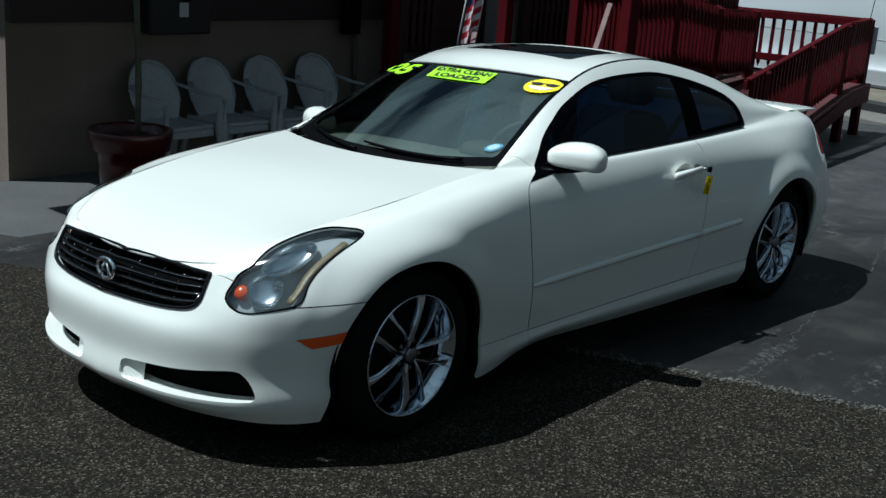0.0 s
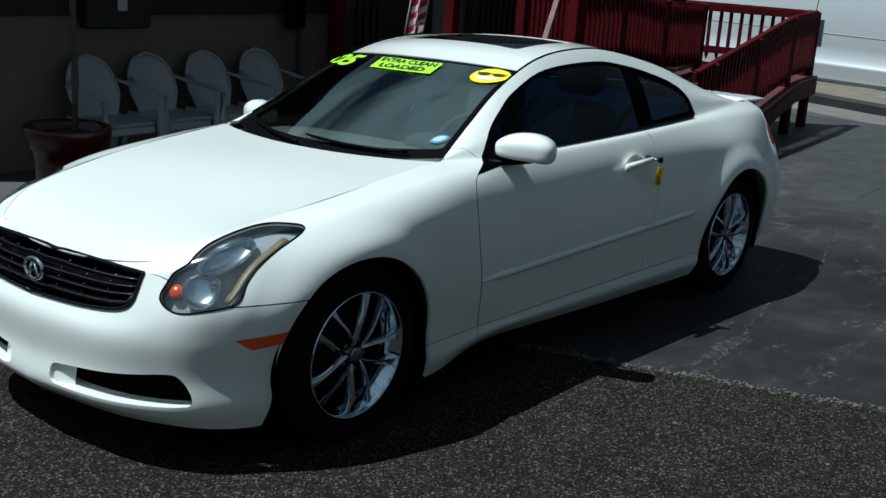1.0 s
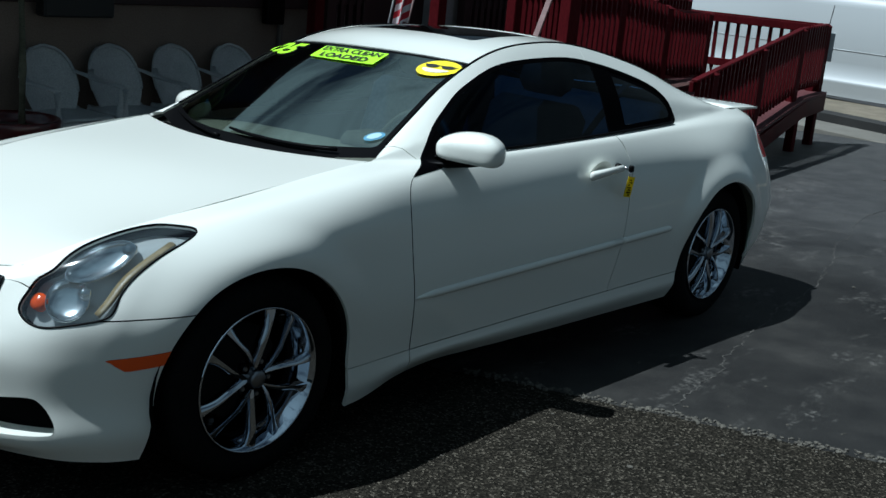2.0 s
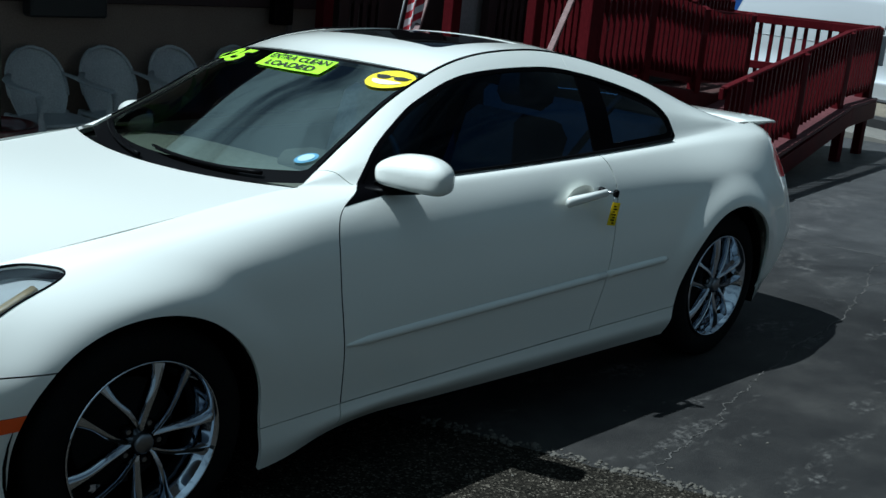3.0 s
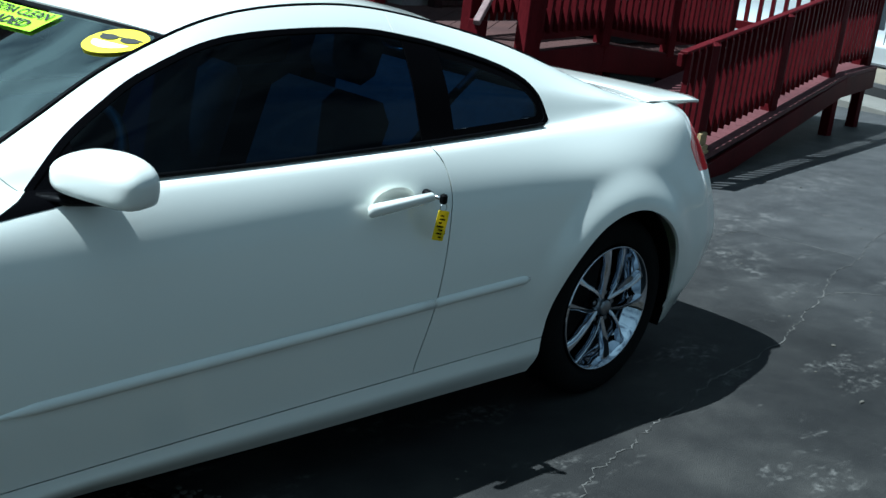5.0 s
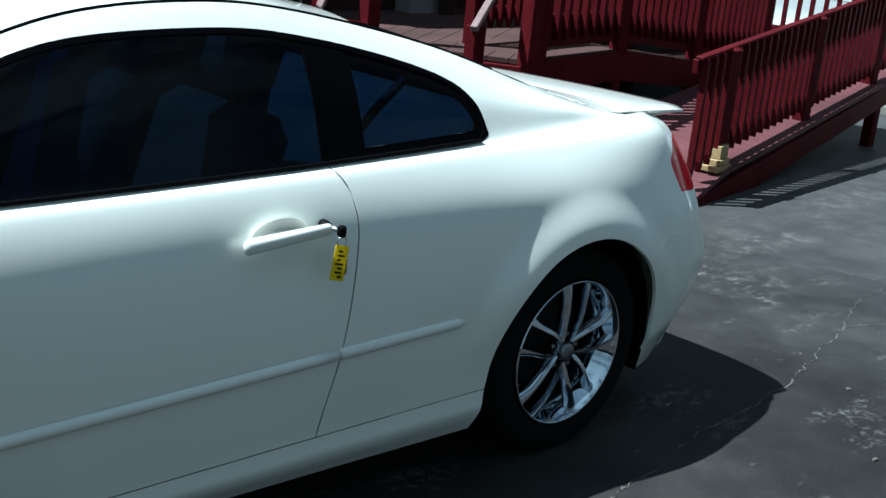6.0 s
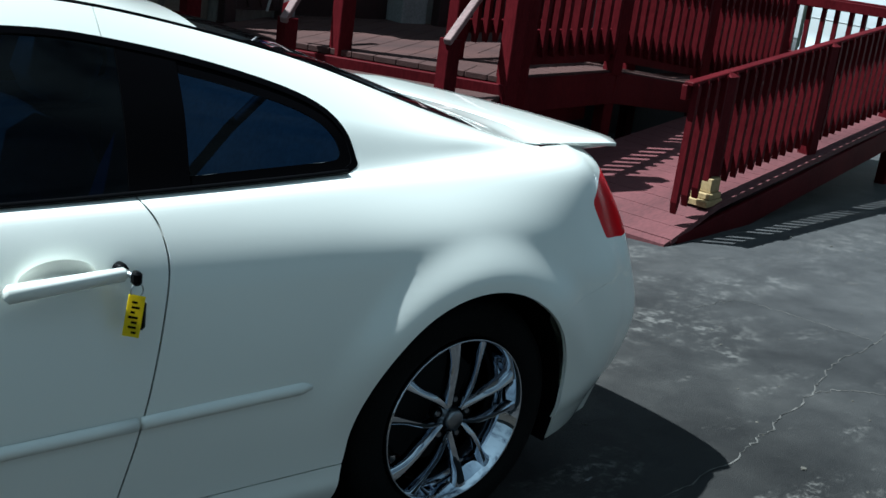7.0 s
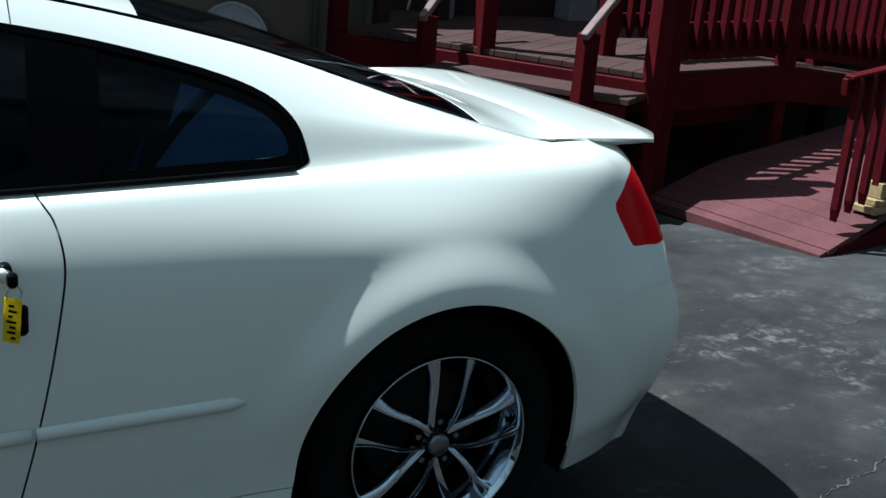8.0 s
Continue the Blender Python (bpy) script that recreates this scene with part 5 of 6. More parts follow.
v, f = lathe([(0.0, 0.0), (0.18, 0.0), (0.19, 0.02), (0.225, 0.27), (0.238, 0.36), (0.262, 0.366), (0.268, 0.38), (0.286, 0.455), (0.290, 0.50), (0.282, 0.512), (0.262, 0.512), (0.252, 0.48), (0.245, 0.43), (0.0, 0.43)], 48, "z")
under(mesh_object("pot", v, f, GLAZE), pot)
v, f = lathe([(0.0, 0.452), (0.14, 0.450), (0.247, 0.437)], 30, "z")
under(mesh_object("soil", v, f, worn("soil", (0.02, 0.014, 0.01), (0.045, 0.032, 0.022), 20, 0.95, 120, 0.5)), pot, "dark soil")
BARK = worn("bark_grey_green", (0.06, 0.065, 0.04), (0.12, 0.12, 0.085), 9, 0.9, 60, 0.5, (1, 1, 3))
tube("trunk", [(0.07, 0.02, 0.40), (0.075, 0.02, 0.8), (0.07, 0.03, 1.3), (0.02, 0.02, 1.9), (0.0, 0.0, 2.4)], [0.028, 0.025, 0.022, 0.02, 0.016], BARK, pot, "thin grey green trunk", 1.0, 10)
LEAF = worn("palm_leaf", (0.03, 0.06, 0.015), (0.07, 0.12, 0.03), 8, 0.6, 60, 0.2)
rnd = random.Random(9)
for i in range(12):
    a = i * 2.4
    bm = bmesh.new()
    prev = None
    ln = rnd.uniform(0.7, 0.95)
    for t in np.linspace(0, 1, 12):
        r, z = ln * t, 2.38 + 0.42 * t - 0.75 * t * t
        w = 0.055 * math.sin(math.pi * min(1, t * 0.95 + 0.05)) + 0.004
        d = Vector((math.cos(a), math.sin(a), 0))
        s = Vector((-d.y, d.x, 0))
        cur = [bm.verts.new(d * r + s * w + Vector((0, 0, z - 0.02))), bm.verts.new(d * r + Vector((0, 0, z))), bm.verts.new(d * r - s * w + Vector((0, 0, z - 0.02)))]
        if prev:
            bm.faces.new((prev[0], cur[0], cur[1], prev[1]))
            bm.faces.new((prev[1], cur[1], cur[2], prev[2]))
        prev = cur
    part("frond", bm, LEAF, pot, "", True)

# ---- red timber ramp, deck and stairs; u runs up the lower ramp, v towards the building ----
RED_PAINT = worn("red_deck_paint", (0.044, 0.004, 0.006), (0.082, 0.008, 0.011), 3, 0.5, 80, 0.25, (1, 1, 0.3))
bsdf(RED_PAINT).inputs["Specular IOR Level"].default_value = 0.03
RED_FLOOR = worn("worn_red_floor", (0.056, 0.012, 0.014), (0.115, 0.031, 0.034), 2.2, 0.75, 60, 0.35, (0.35, 1.5, 1))
BARE_WOOD = worn("weathered_board", (0.026, 0.008, 0.007), (0.066, 0.025, 0.020), 2.6, 0.85, 70, 0.4, (0.5, 2, 1))
PALE_WOOD = worn("raw_pine_block", (0.26, 0.18, 0.08), (0.40, 0.29, 0.14), 8, 0.8, 50, 0.2)
O2 = Vector((6.555, 1.274, 0.0))
DU = Vector((0.978, 0.2085, 0.0)).normalized()
DV = Vector((-DU.y, DU.x, 0.0))


def P(u, v, z):
    return O2 + DU * u + DV * v + Vector((0, 0, z))


def ramp_z(u):
    return 0.082 + (0.095 * min(u, 3.35) if u > 0 else 0.26 * u)


LAND = ramp_z(9)
lower = thing("wheelchair_ramp", "dark red timber ramp with picket railing and worn floor boards", "ramp")
# floor boards across
n_boards = 27
for i in range(n_boards):
    u0 = -0.53 + i * (3.35 + 0.53) / n_boards
    u1 = u0 + (3.35 + 0.53) / n_boards - 0.004
    bm = bmesh.new()
    z0, z1 = ramp_z(u0), ramp_z(u1)
    vs = [P(u0, -0.105, z0), P(u1, -0.105, z1), P(u1, 1.03, z1), P(u0, 1.03, z0)]
    tp = [bm.verts.new(p) for p in vs]
    bt = [bm.verts.new(p - Vector((0, 0, 0.035))) for p in vs]
    bm.faces.new(tp)
    bm.faces.new(bt[::-1])
    for k in range(4):
        bm.faces.new((tp[k], bt[k], bt[(k + 1) % 4], tp[(k + 1) % 4]))
    bmesh.ops.recalc_face_normals(bm, faces=bm.faces[:])
    part("floor_board", bm, RED_FLOOR, lower)
bm = bmesh.new()
vs = [P(-0.535, -0.10, ramp_z(-0.53) - 0.004), P(-0.535, 1.02, ramp_z(-0.53) - 0.004), P(-0.60, 1.02, ground_z(5.9, 0.9) + 0.006), P(-0.60, -0.10, ground_z(5.9, 0.9) + 0.006)]
tp = [bm.verts.new(p) for p in vs]
bt = [bm.verts.new(p - Vector((0, 0, 0.05))) for p in vs]
bm.faces.new(tp), bm.faces.new(bt[::-1])
for k in range(4):
    bm.faces.new((tp[k], bt[k], bt[(k + 1) % 4], tp[(k + 1) % 4]))
bmesh.ops.recalc_face_normals(bm, faces=bm.faces[:])
part("lead_in_plate", bm, RED_FLOOR, lower)
part("landing", (lambda b: (box(b, (0, 0, 0), (1.09, 1.655, 0.035), 0.004, Matrix(((DU.x, DV.x, 0, P(3.36, -0.105, 0).x), (DU.y, DV.y, 0, P(3.36, -0.105, 0).y), (0, 0, 1, LAND - 0.035), (0, 0, 0, 1)))), b)[1])(bmesh.new()), RED_FLOOR, lower)


def board(name, a, b, wide, high, parent, mat=None, bevel=0.004):
    bm = bmesh.new()
    beam(bm, a, b, wide, high, bevel)
    return part(name, bm, mat or RED_PAINT, parent)


# skirt beams and legs
for v in (-0.09, 1.0):
    board("skirt_beam", P(-0.45, v, ramp_z(-0.45) - 0.10), P(3.35, v, ramp_z(3.35) - 0.125), 0.035, 0.17, lower)
board("skirt_beam", P(3.35, -0.09, LAND - 0.125), P(4.43, -0.09, LAND - 0.125), 0.035, 0.18, lower)
board("skirt_beam", P(4.43, -0.105, LAND - 0.125), P(4.43, 1.55, LAND - 0.125), 0.035, 0.18, lower)
for u, v in ((3.35, -0.01), (4.30, -0.01), (3.35, 0.95), (4.30, 1.4)):
    board("leg", P(u, v, -0.45), P(u, v, ramp_z(u) - 0.04), 0.09, 0.09, lower)


def picket_mesh(height, w=0.019):
    """A square baluster with a pointed foot and a slanted top; its foot point is the origin."""
    bm = bmesh.new()
    t = 0.019
    outl = [(-w, 0.06), (0.0, 0.0), (w, 0.06), (w, height - 0.02), (-w, height)]
    fr = [bm.verts.new((x, -t, z)) for x, z in outl]
    bk = [bm.verts.new((x, t, z)) for x, z in outl]
    bm.faces.new(fr)
    bm.faces.new(bk[::-1])
    for i in range(5):
        bm.faces.new((fr[i], bk[i], bk[(i + 1) % 5], fr[(i + 1) % 5]))
    bmesh.ops.recalc_face_normals(bm, faces=bm.faces[:])
    me = bpy.data.meshes.new("picket")
    bm.to_mesh(me)
    bm.free()
    me.materials.append(RED_PAINT)
    return me


def fence(parent, a, b, z_floor, height, posts, turn, cap=True, gap=0.122, foot=0.075, outward=-1, w=0.019, low=(0.20, 0.085), lift=-0.03, rail_z=None):
    """A railing from a to b (u, v): posts, two rails, a cap board and pickets; low: height and depth of the bottom rail."""
    me = picket_mesh(height - foot, w)
    rail_z = rail_z or z_floor
    (ua, va), (ub, vb) = a, b
    ln = math.hypot(ub - ua, vb - va)
    at = lambda t: (ua + (ub - ua) * t, va + (vb - va) * t)
    for t in posts:
        u, v = at(t)
        z = z_floor(u)
        bm = bmesh.new()
        beam(bm, P(u, v, z + (lift if t == posts[0] else -0.03)), P(u, v, z + height - 0.012), 0.095, 0.095, 0.006)
        part("post", bm, RED_PAINT, parent)
        bm = bmesh.new()
        c = P(u, v, z + height)
        r = bmesh.ops.create_cone(bm, cap_ends=True, segments=4, radius1=0.08, radius2=0.02, depth=0.03)
        bmesh.ops.transform(bm, matrix=Matrix.Translation(c) @ pose(0, 0, 0, 0, 0, 45 + turn), verts=r["verts"])
        part("post_cap", bm, RED_PAINT, parent)
    off = 0.020 * outward
    nx, ny = -(vb - va) / ln, (ub - ua) / ln
    segs = list(posts) if posts[0] == 0 else [0, *posts]
    for t0, t1 in zip(segs, segs[1:]):
        for hz, hh in ((height - 0.05, 0.085), low)[:1 if t1 == posts[0] else 2]:
            (u0, v0), (u1, v1) = at(t0), at(t1)
            board("rail", P(u0 - nx * 0.02 * outward, v0 - ny * 0.02 * outward, rail_z(u0) + hz), P(u1 - nx * 0.02 * outward, v1 - ny * 0.02 * outward, rail_z(u1) + hz), 0.036, hh, parent)
        if cap:
            board("cap_rail", P(u0, v0, rail_z(u0) + height), P(u1, v1, rail_z(u1) + height), 0.055, 0.022, parent)
    n = int(ln / gap)
    for i in range(n + 1):
        t = (i + 0.5) / (n + 1)
        u, v = at(t)
        ob = new("picket", me)
        ob.parent = parent
        ob.matrix_basis = Matrix.Translation(P(u + nx * off, v + ny * off, z_floor(u) + foot)) @ pose(0, 0, 0, 0, random.uniform(-0.8, 0.8), turn) @ Matrix.Diagonal((1, 1, 1 + (rail_z(u) - z_floor(u)) / (height - foot), 1))


YAW = math.degrees(math.atan2(DU.y, DU.x))
fence(lower, (-0.46, 0.0), (4.35, 0.0), ramp_z, 0.745, [0.096, 0.414, 0.74, 1.0], YAW, lift=0.150, rail_z=lambda u: 0.082 + 0.095 * min(u, 3.35))
fence(lower, (4.30, 0.05), (4.15, 1.50), lambda u: LAND, 0.745, [0.0, 1.0], YAW + 92)
# a grey panel fixed beyond the end post
part("grey_panel", (lambda b: (beam(b, P(4.42, -0.03, 0.90), P(4.54, -0.01, 0.90), 0.13, 0.32, 0.006), b)[1])(bmesh.new()), worn("galvanised", (0.45, 0.47, 0.48), (0.58, 0.60, 0.61), 6, 0.5), lower, "grey metal panel on the end post")
# raw pine blocks at the foot of the first post
blk = thing("pine_blocks", "raw yellow pine blocks stacked under the end post of the rail", "wood blocks", P(0.0, -0.005, ramp_z(-0.08) + 0.006), YAW)
for lo, hi in (((-0.13, -0.085, 0.0), (0.075, 0.055, 0.036)), ((-0.09, -0.075, 0.038), (0.07, 0.05, 0.072)), ((-0.058, -0.062, 0.074), (0.056, 0.05, 0.158))):
    part("block", box_bm(lo, hi, 0.004), PALE_WOOD, blk)

# upper walkway behind the lower ramp, falling from the deck to the landing
DECK_Z = 0.62
deck = thing("timber_deck", "dark red timber deck with stairs, posts and tall picket fence", "deck")


def upper_z(u):
    return DECK_Z - max(0.0, min(1.0, (u - 0.62) / (2.5 - 0.62))) * (DECK_Z - LAND)


us = [-0.47 + i * (3.36 + 0.47) / 30 for i in range(31)]
for a, b in zip(us, us[1:]):
    bm = bmesh.new()
    vs = [P(a, 1.06, upper_z(a)), P(b - 0.005, 1.06, upper_z(b)), P(b - 0.005, 1.75, upper_z(b)), P(a, 1.75, upper_z(a))]
    tp = [bm.verts.new(p) for p in vs]
    bt = [bm.verts.new(p - Vector((0, 0, 0.035))) for p in vs]
    bm.faces.new(tp), bm.faces.new(bt[::-1])
    for k in range(4):
        bm.faces.new((tp[k], bt[k], bt[(k + 1) % 4], tp[(k + 1) % 4]))
    bmesh.ops.recalc_face_normals(bm, faces=bm.faces[:])
    part("floor_board", bm, BARE_WOOD, deck)
for a, b in ((-0.47, 0.62), (0.62, 2.5), (2.5, 3.36)):
    board("fascia", P(a, 1.065, upper_z(a) - 0.115), P(b, 1.065, upper_z(b) - 0.115), 0.04, 0.21, deck)
    board("fascia", P(a, 1.72, upper_z(a) - 0.115), P(b, 1.72, upper_z(b) - 0.115), 0.04, 0.21, deck)
fence(deck, (-0.40, 1.64), (4.15, 1.58), upper_z, 0.86, [0.0, 0.24, 0.48, 0.74, 1.0], YAW, True, 0.112, 0.10)
fence(deck, (-0.50, 1.075), (3.36, 1.075), upper_z, 0.77, [0.0, 0.287, 0.63, 1.0], YAW, False, 0.122, 0.11, low=(0.165, 0.21))
board("skirt_panel", P(-0.45, 1.20, 0.385), P(0.54, 1.20, 0.385), 0.025, 0.235, deck)
for u, v, h in ((-0.50, 1.075, 1.25), (0.62, 1.10, 0.0), (-0.47, 1.66, 0.0), (2.0, 1.10, 0.0), (2.0, 1.66, 0.0)):
    board("deck_post", P(u, v, -0.4), P(u, v, DECK_Z - 0.02 + h if h else upper_z(u) - 0.04), 0.09, 0.09, deck)
# deck platform towards the building, with the stair edge
E1, E2 = Vector((5.70, 2.16, 0)), Vector((5.10, 3.02, 0))
edge_d = (E2 - E1).normalized()
out_d = Vector((edge_d.y * -1, edge_d.x, 0)).normalized()
if out_d.x > 0:
    out_d = -out_d
n_fl = 14
for i in range(n_fl):
    a0 = E1 + edge_d * (0.045 + i * 0.14)
    bm = bmesh.new()
    beam(bm, a0 + Vector((0, 0, DECK_Z - 0.018)) - out_d * 0.0, a0 - out_d * 3.2 + Vector((0, 0, DECK_Z - 0.018)), 0.136, 0.035, 0.003)
    part("floor_board", bm, BARE_WOOD, deck)
board("fascia", E1 + Vector((0, 0, DECK_Z - 0.13)) + out_d * 0.02, E1 + edge_d * 2.0 + Vector((0, 0, DECK_Z - 0.13)) + out_d * 0.02, 0.04, 0.18, deck)
for k, (z, o) in enumerate(((0.50, 0.02), (0.33, 0.30), (0.16, 0.58))):
    for q in range(2):
        board("tread", E1 + edge_d * 0.02 + out_d * (o + 0.08 + 0.145 * q) + Vector((0, 0, z)), E1 + edge_d * 1.25 + out_d * (o + 0.08 + 0.145 * q) + Vector((0, 0, z)), 0.14, 0.036, deck, BARE_WOOD)
    board("riser", E1 + edge_d * 0.04 + out_d * (o + 0.27) + Vector((0, 0, z - 0.10)), E1 + edge_d * 1.22 + out_d * (o + 0.27) + Vector((0, 0, z - 0.10)), 0.025, 0.15, deck)
GREY_RAIL = worn("weathered_rail", (0.12, 0.070, 0.068), (0.23, 0.155, 0.148), 6, 0.8, 60, 0.3)
for k, (nx, ny) in enumerate(((5.27, 2.2), (4.80, 3.12))):
    top_z = 0.86 if k == 0 else 0.815
    rail_fence_base = Vector((nx, ny, -0.02))
    board("newel_post", rail_fence_base, Vector((nx, ny, top_z - 0.03)), 0.09, 0.09, deck)
    hi = Vector((nx, ny, 0)) - out_d * 0.62 + edge_d * (-0.12 if k == 0 else 0.0)
    board("handrail", Vector((nx, ny, top_z)) + out_d * 0.07 - Vector((0, 0, 0.045)), Vector((hi.x, hi.y, top_z + 0.42)), 0.045, 0.04, deck, GREY_RAIL)
for p, h in ((E1 + edge_d * 0.0 - out_d * 0.02, 1.1), (E2 - out_d * 0.05, 1.1), (E2 + edge_d * 1.0 - out_d * 0.05, 1.1), (E1 - out_d * 1.3 - edge_d * 0.02, 1.1), (E1 - out_d * 0.75 + edge_d * 0.45, 0.0)):
    if h:
        board("deck_post", p + Vector((0, 0, -0.1)), p + Vector((0, 0, DECK_Z + h)), 0.10, 0.10, deck)
# dark balustrades before the porch wall, on both sides of its doorway
PORCH_Y = 4.30
me_p = picket_mesh(0.78, 0.024)
# near-black instead of the red paint: the porch shade is in the colour
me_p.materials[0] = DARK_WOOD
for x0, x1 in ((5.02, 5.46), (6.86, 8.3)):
    rail_front = thing("porch_balustrade", "timber balustrade before the porch wall, shade put into its near-black colour", "railing", group="balustrades beside the porch doorway")
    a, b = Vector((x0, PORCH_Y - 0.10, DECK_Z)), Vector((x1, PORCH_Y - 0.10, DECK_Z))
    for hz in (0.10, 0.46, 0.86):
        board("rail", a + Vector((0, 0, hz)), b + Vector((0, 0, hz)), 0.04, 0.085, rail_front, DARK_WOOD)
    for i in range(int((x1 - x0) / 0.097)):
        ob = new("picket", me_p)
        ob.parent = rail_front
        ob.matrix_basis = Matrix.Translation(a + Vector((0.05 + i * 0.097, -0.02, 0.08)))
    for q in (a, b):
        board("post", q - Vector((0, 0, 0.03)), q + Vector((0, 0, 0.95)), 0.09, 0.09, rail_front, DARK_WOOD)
part("porch_floor", box_bm((5.0, 3.4, 0.50), (9.5, PORCH_Y - 0.002, 0.585)), BARE_WOOD, deck)
# porch facade: a wall with one doorway
bm = bmesh.new()
for lo, hi in (((5.0, PORCH_Y, 0.49), (5.55, PORCH_Y + 0.2, 2.735)), ((6.6, PORCH_Y, 0.49), (10.6, PORCH_Y + 0.2, 2.735)), ((5.55, PORCH_Y, 2.69), (6.6, PORCH_Y + 0.2, 2.735)), ((5.55, PORCH_Y, 0.49), (6.6, PORCH_Y + 0.2, 0.58))):
    box(bm, lo, hi)
porch = part("wall_porch", bm, worn("porch_siding", (0.16, 0.15, 0.14), (0.24, 0.225, 0.21), 3, 0.8, 60, 0.3, (1, 1, 0.2)), None)
tagged(porch, "dim grey porch wall of the building", "wall", kind="structure")
# lower wall split off; the deep shade under the deck is put into its colour
footing = part("wall_footing", box_bm((5.0, PORCH_Y + 0.01, -0.5), (10.6, PORCH_Y + 0.2, 0.488)), worn("deck_shade_wall", (0.008, 0.008, 0.008), (0.016, 0.015, 0.014), 3, 0.9, 60, 0.3), None)
tagged(footing, "wall under the porch, deck shade put into its dark colour", "wall", kind="structure")
# added leaf, panels and knob; near-black stands in for the dark open doorway
door = thing("door_1", "grey framed doorway, closed dark leaf added in place of its dark interior", "door", (5.55, PORCH_Y + 0.14, 0.585), kind="structure")
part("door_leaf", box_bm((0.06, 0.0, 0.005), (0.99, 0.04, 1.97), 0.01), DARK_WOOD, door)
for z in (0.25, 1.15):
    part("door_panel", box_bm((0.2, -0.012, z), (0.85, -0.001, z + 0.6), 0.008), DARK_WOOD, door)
part("door_knob", box_bm((0.13, -0.06, 0.95), (0.17, -0.001, 1.0), 0.012), HUB_METAL, door)
FRAME_GREY = worn("grey_door_frame", (0.20, 0.20, 0.20), (0.28, 0.28, 0.28), 5, 0.6)
part("door_frame", box_bm((-0.12, -0.17, 0.0), (0.055, 0.04, 2.0), 0.008), FRAME_GREY, door)
part("door_frame", box_bm((1.0, -0.17, 0.0), (1.24, 0.04, 2.0), 0.008), FRAME_GREY, door)
part("door_head", box_bm((-0.12, -0.17, 2.003), (1.24, 0.04, 2.098), 0.008), FRAME_GREY, door)
inner = part("wall_porch_end", box_bm((4.79, 4.605, -0.45), (4.99, 6.7, 2.495)), STUCCO, None)
tagged(inner, "shaded stucco return wall beside the porch", "wall", kind="structure")
# unseen roof, added to shade the porch wall and the back of the deck
porch_roof = part("porch_roof", box_bm((5.01, PORCH_Y - 0.1, 2.74), (10.8, 9.2, 2.88), 0.02), DARK_WOOD, None)
tagged(porch_roof, "unseen dark roof added over the doorway for shade", "roof", kind="structure")

# ---- a small striped flag on the stair post ----
flag = thing("flag", "small striped flag hanging from a stick on the stair post", "flag")
base = Vector((4.715, 3.22, 0.80))
topf = base + Vector((0.22, 0.06, 0.75))
tube("flag_stick", [base, topf], 0.008, material("stick_grey", (0.35, 0.35, 0.36), 0.5), flag)
FLAG_RED = material("flag_red", (0.40, 0.015, 0.03), 0.8)
FLAG_WHITE = material("flag_white", (0.66, 0.66, 0.68), 0.8)
FLAG_BLUE = material("flag_blue", (0.015, 0.03, 0.12), 0.8)


def cloth(name, s0, s1, h0, h1, mat):
    """A strip of the hanging flag; s runs down across the stripes, h along them."""
    bm = bmesh.new()
    rows = []
    for s in np.linspace(s0, s1, 4):
        row = []
        for h in np.linspace(h0, h1, 12):
            side = Vector((0.66, -0.75, 0.0)) * (0.01 + 0.11 * h - 0.07 * s)
            row.append(bm.verts.new(topf + side + Vector((0.02 * math.sin(9 * h), 0.02 * math.cos(9 * h), -0.62 * s - 0.15 * (1 - h)))))
        rows.append(row)
    for r1, r2 in zip(rows, rows[1:]):
        for j in range(11):
            bm.faces.new((r1[j], r1[j + 1], r2[j + 1], r2[j]))
    return part(name, bm, mat, flag, "", True)


cloth("canton", 0.0, 0.36, 0.0, 0.5, FLAG_BLUE)
for i in range(11):
    s0, s1 = i / 11, (i + 1) / 11
    cloth("stripe", s0, s1, 0.5 if s1 < 0.37 else 0.0, 1.0, FLAG_WHITE if i % 2 else FLAG_RED)

# ---- beyond: kerb strip, van, blue shed, poles, trees ----
PALE_CONCRETE = worn("pale_concrete", (0.105, 0.10, 0.085), (0.17, 0.16, 0.14), 1.6, 0.92, 110, 0.3)
edge_z = ground_z(12.4, 2.0)


def roadside(name, x0, x1, top, mat, label, category, bevel):
    bm = bmesh.new()
    box(bm, (x0, -14, -0.4), (x1, 9, top), bevel, pose(11.9, 0, edge_z, 0, 0, -14))
    return tagged(part(name, bm, mat, None), label, category, kind="structure")


roadside("kerb", -0.36, 0.385, 0.03, PALE_CONCRETE, "pale concrete strip along the edge of the lot", "kerb", 0.012)
roadside("edging", 0.39, 0.55, 0.165, worn("dark_edging", (0.008, 0.008, 0.008), (0.02, 0.019, 0.018), 3, 0.8, 60, 0.3), "low dark edging behind the concrete strip", "edging", 0.03)
roadside("verge", 0.555, 2.3, 0.13, worn("dry_dirt", (0.10, 0.085, 0.06), (0.2, 0.17, 0.125), 3, 0.95, 60, 0.4), "strip of dry dirt behind the edging", "ground", 0.0)

VAN_PAINT = material("van_white", (0.41, 0.43, 0.44), 0.35, 0.0, 0.6)
van = thing("van", "white panel van parked beyond the kerb", "van", (15.0, 3.4, ground_z(15.5, 3.4)), -4)


def van_profile(z):
    """How far the side leans in at a height."""
    return 0.0 if z < 1.0 else 0.13 * ((z - 1.0) / 0.75) ** 1.6


bm = bmesh.new()
zs = [0.30, 0.36, 0.50, 0.535, 0.55, 0.80, 1.0, 1.2, 1.4, 1.6, 1.72, 1.80, 1.83]
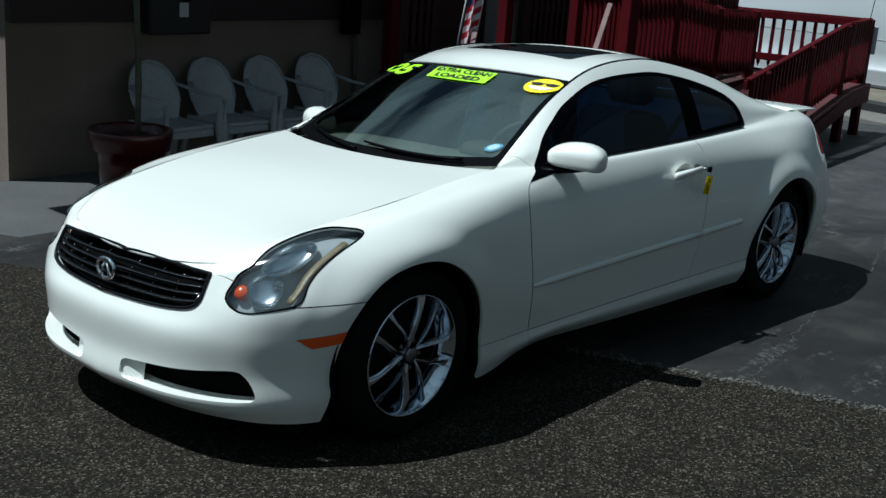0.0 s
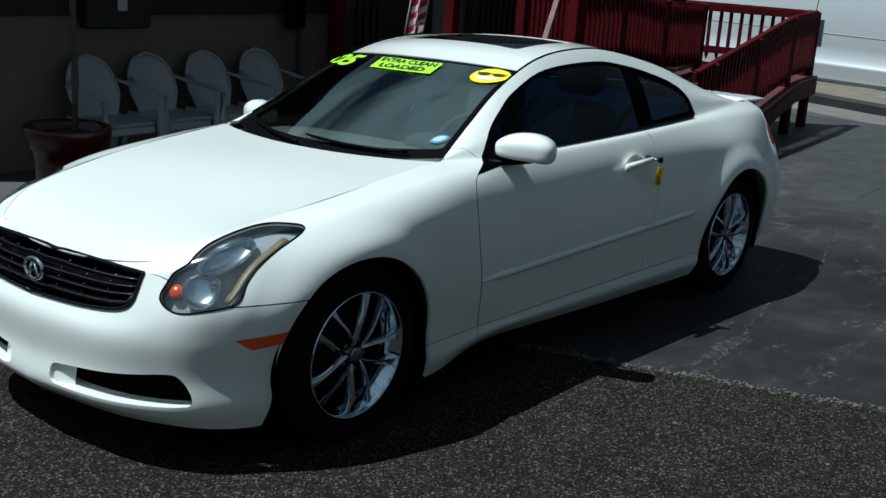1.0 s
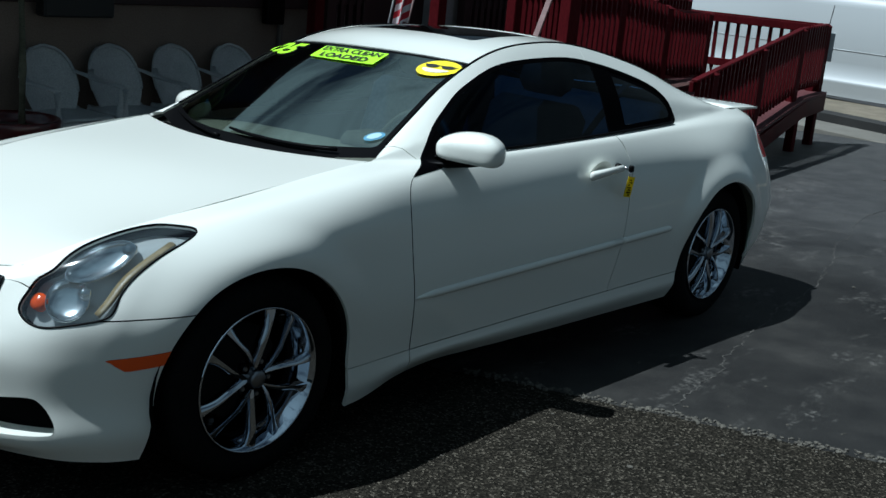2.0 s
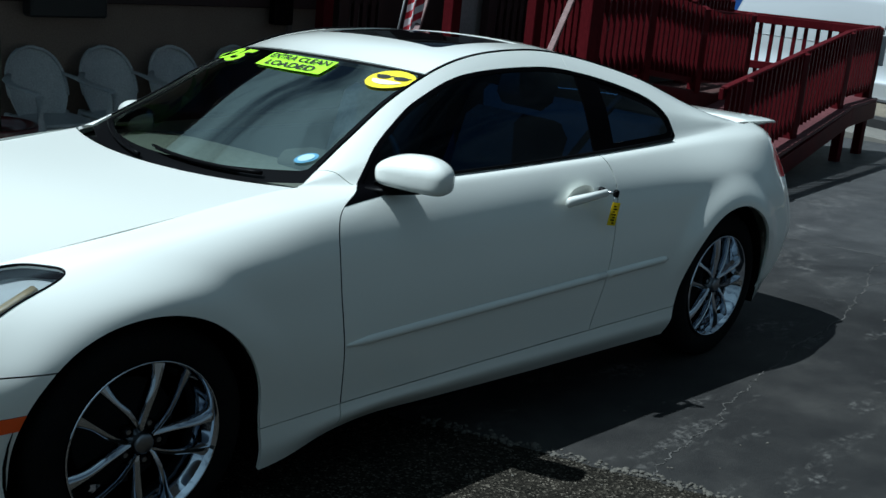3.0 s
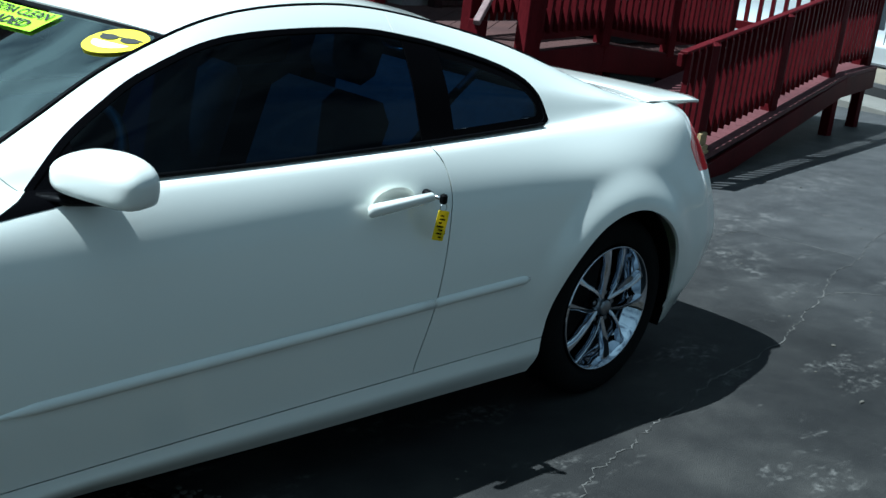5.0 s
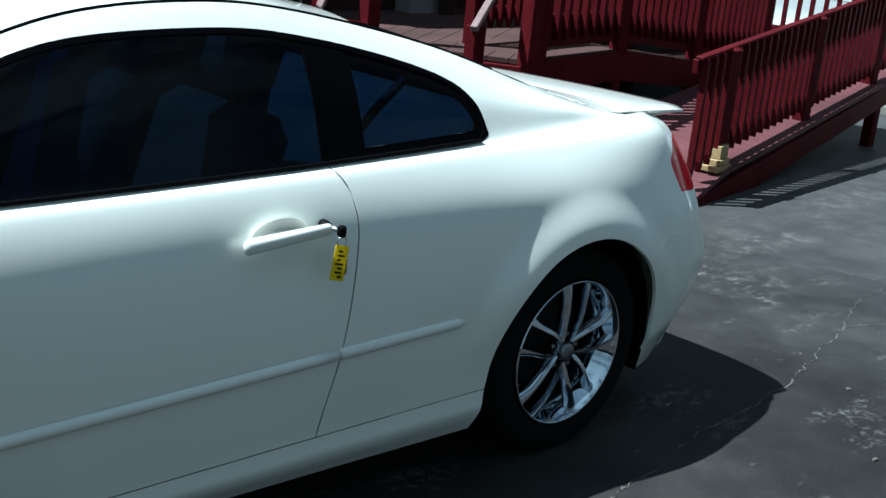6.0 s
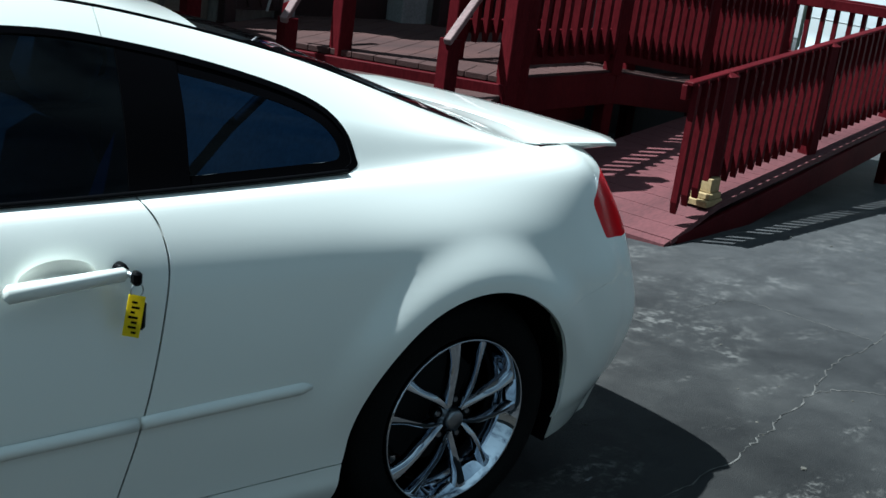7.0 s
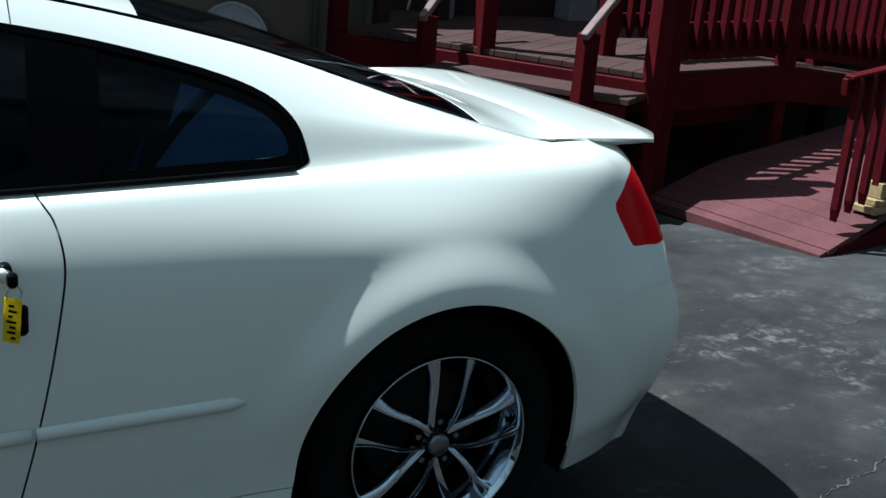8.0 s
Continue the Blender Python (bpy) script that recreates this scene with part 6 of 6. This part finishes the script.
ysv = [-2.6, -2.5, -1.2, 0, 1.2, 3.0, 3.15, 3.22]
rows = []
for z in zs:
    row = []
    for y in ysv:
        x = van_profile(z) + (0.12 if z > 1.79 else 0) + (0.25 if z > 1.82 else 0) - (0.03 if 0.5 <= z <= 0.54 else 0.0)
        x += 0.0 if y < 3.1 else (0.08 if y < 3.2 else 0.22)
        yy = y - (0.24 * max(0, (z - 1.1) / 0.7) if y > 2.9 else 0)
        row.append(bm.verts.new((x, yy, z)))
    rows.append(row)
for r1, r2 in zip(rows, rows[1:]):
    for j in range(len(ysv) - 1):
        bm.faces.new((r1[j], r2[j], r2[j + 1], r1[j + 1]))
back = [bm.verts.new((1.9, r[-1].co.y + 0.02, r[-1].co.z)) for r in rows]
for i in range(len(zs) - 1):
    bm.faces.new((rows[i][-1], rows[i + 1][-1], back[i + 1], back[i]))
bf = [bm.verts.new((1.9, v.co.y, 1.86)) for v in rows[-1]]
for j in range(len(ysv) - 1):
    bm.faces.new((rows[-1][j], bf[j], bf[j + 1], rows[-1][j + 1]))
bmesh.ops.recalc_face_normals(bm, faces=bm.faces[:])
part("body", bm, VAN_PAINT, van, "white body side", True)
part("floor_pan", box_bm((0.15, -2.5, 0.28), (1.85, 3.1, 0.40)), DARK_VOID, van)
for y in (0.55,):
    tube("panel_seam", [(van_profile(z) - 0.001, y, z) for z in (0.56, 0.8, 1.0, 1.2, 1.4, 1.6)], 0.006, BLACK_TRIM, van)
tube("side_trim", [(-0.004, y, 0.98) for y in np.linspace(-2.5, 3.05, 12)], 0.004, material("van_grey", (0.45, 0.46, 0.47), 0.5), van)
for y in (-1.35, 1.75):
    v, f = lathe([(0.0, -0.02), (0.19, -0.02), (0.2, -0.03), (0.32, -0.02), (0.34, 0.0), (0.34, 0.18), (0.0, 0.18)], 32)
    wv = under(mesh_object("wheel", v, f, RUBBER), van, "black van tyre")
    wv.matrix_basis = Matrix.Translation((0.12, y, 0.34)) @ pose(0, 0, 0, 0, 0, -90)
shed = thing("blue_shed", "bright blue sheet-clad shed across the road", "shed", (24.0, 10.9, ground_z(24, 10.9)), 0)
BLUE = worn("blue_sheet", (0.008, 0.04, 0.16), (0.012, 0.06, 0.24), 2, 0.5, 30, 0.1)
part("wall", box_bm((0, 0, 0), (5, 3.2, 2.5), 0.02), BLUE, shed)
part("plinth", box_bm((-0.06, -0.06, 0), (5.06, 3.26, 1.0), 0.02), worn("pale_plinth", (0.32, 0.33, 0.33), (0.45, 0.46, 0.46), 1.5, 0.8), shed, "pale grey plinth")
for i in range(6):
    part("sheet_rib", box_bm((-0.03, 0.2 + i * 0.58, 0.02), (0.0, 0.24 + i * 0.58, 2.48)), BLUE, shed)
part("roof", box_bm((-0.4, -0.3, 2.5), (5.4, 3.5, 2.66), 0.02), material("shed_roof", (0.4, 0.41, 0.42), 0.6), shed)
POLE = worn("pole_white", (0.5, 0.5, 0.48), (0.62, 0.62, 0.6), 2, 0.6)
for x, y, r, m in ((18.0, 8.15, 0.05, POLE), (18.2, 8.42, 0.06, worn("pole_green", (0.10, 0.13, 0.10), (0.15, 0.18, 0.14), 2, 0.7))):
    po = tube("utility_pole", [(x, y, -0.6), (x, y, 2.0), (x, y, 6.0)], r, m, None)
    tagged(po, "slim pale pole beside the road" if m is POLE else "slim grey green pole beside the road", "pole")


def tree(at, high, seed):
    rnd = random.Random(seed)
    tr = thing("tree", "leafy green tree across the road", "tree", at)
    tube("trunk", [(0, 0, 0), (0.05, 0.03, high * 0.3), (-0.05, 0.08, high * 0.6)], [0.22, 0.17, 0.10], BARK, tr, "", 1.0, 10)
    verts, faces = [], []
    for c in range(60):
        a, e = rnd.uniform(0, 6.283), rnd.uniform(-0.4, 1.4)
        rr = high * 0.36 * rnd.uniform(0.4, 1.0)
        cc = Vector((math.cos(a) * math.cos(e) * rr, math.sin(a) * math.cos(e) * rr, high * 0.66 + math.sin(e) * rr * 0.8))
        for q in range(70):
            p = cc + Vector((rnd.gauss(0, 1), rnd.gauss(0, 1), rnd.gauss(0, 0.8))) * high * 0.06
            s = rnd.uniform(0.06, 0.13)
            d1 = Vector((rnd.uniform(-1, 1), rnd.uniform(-1, 1), rnd.uniform(-1, 1))).normalized() * s
            d2 = d1.orthogonal().normalized() * s * 0.5
            i = len(verts)
            verts += [p - d1, p + d2, p + d1, p - d2]
            faces.append([i, i + 1, i + 2, i + 3])
    under(mesh_object("crown", verts, faces, LEAF, False), tr)
    for i in range(5):
        a = i * 1.3
        tube("limb", [(0, 0.05, high * (0.3 + 0.05 * i)), (math.cos(a) * high * 0.12, math.sin(a) * high * 0.12, high * 0.55), (math.cos(a) * high * 0.25, math.sin(a) * high * 0.25, high * 0.72)], [0.10, 0.07, 0.03], BARK, tr, "", 1.0, 8)
    return tr


tree((30, 22, -0.6), 7.0, 3)
tree((33, 9, -0.6), 8.0, 4)

# plain unseen walls added across the lot, behind the camera, to dim reflections
FAR_WALL = worn("far_wall", (0.10, 0.10, 0.09), (0.16, 0.155, 0.14), 0.5, 0.9, 10, 0.2)
for nm, lo, hi in (("wall_south", (-30, -24.4, -0.2), (38, -24.0, 2.4)), ("wall_far_west", (-30.4, -24, -0.2), (-30.0, 18, 2.4))):
    w = part(nm, box_bm(lo, hi), FAR_WALL, None)
    tagged(w, "plain grey wall added unseen across the lot for reflections", "wall", kind="structure")
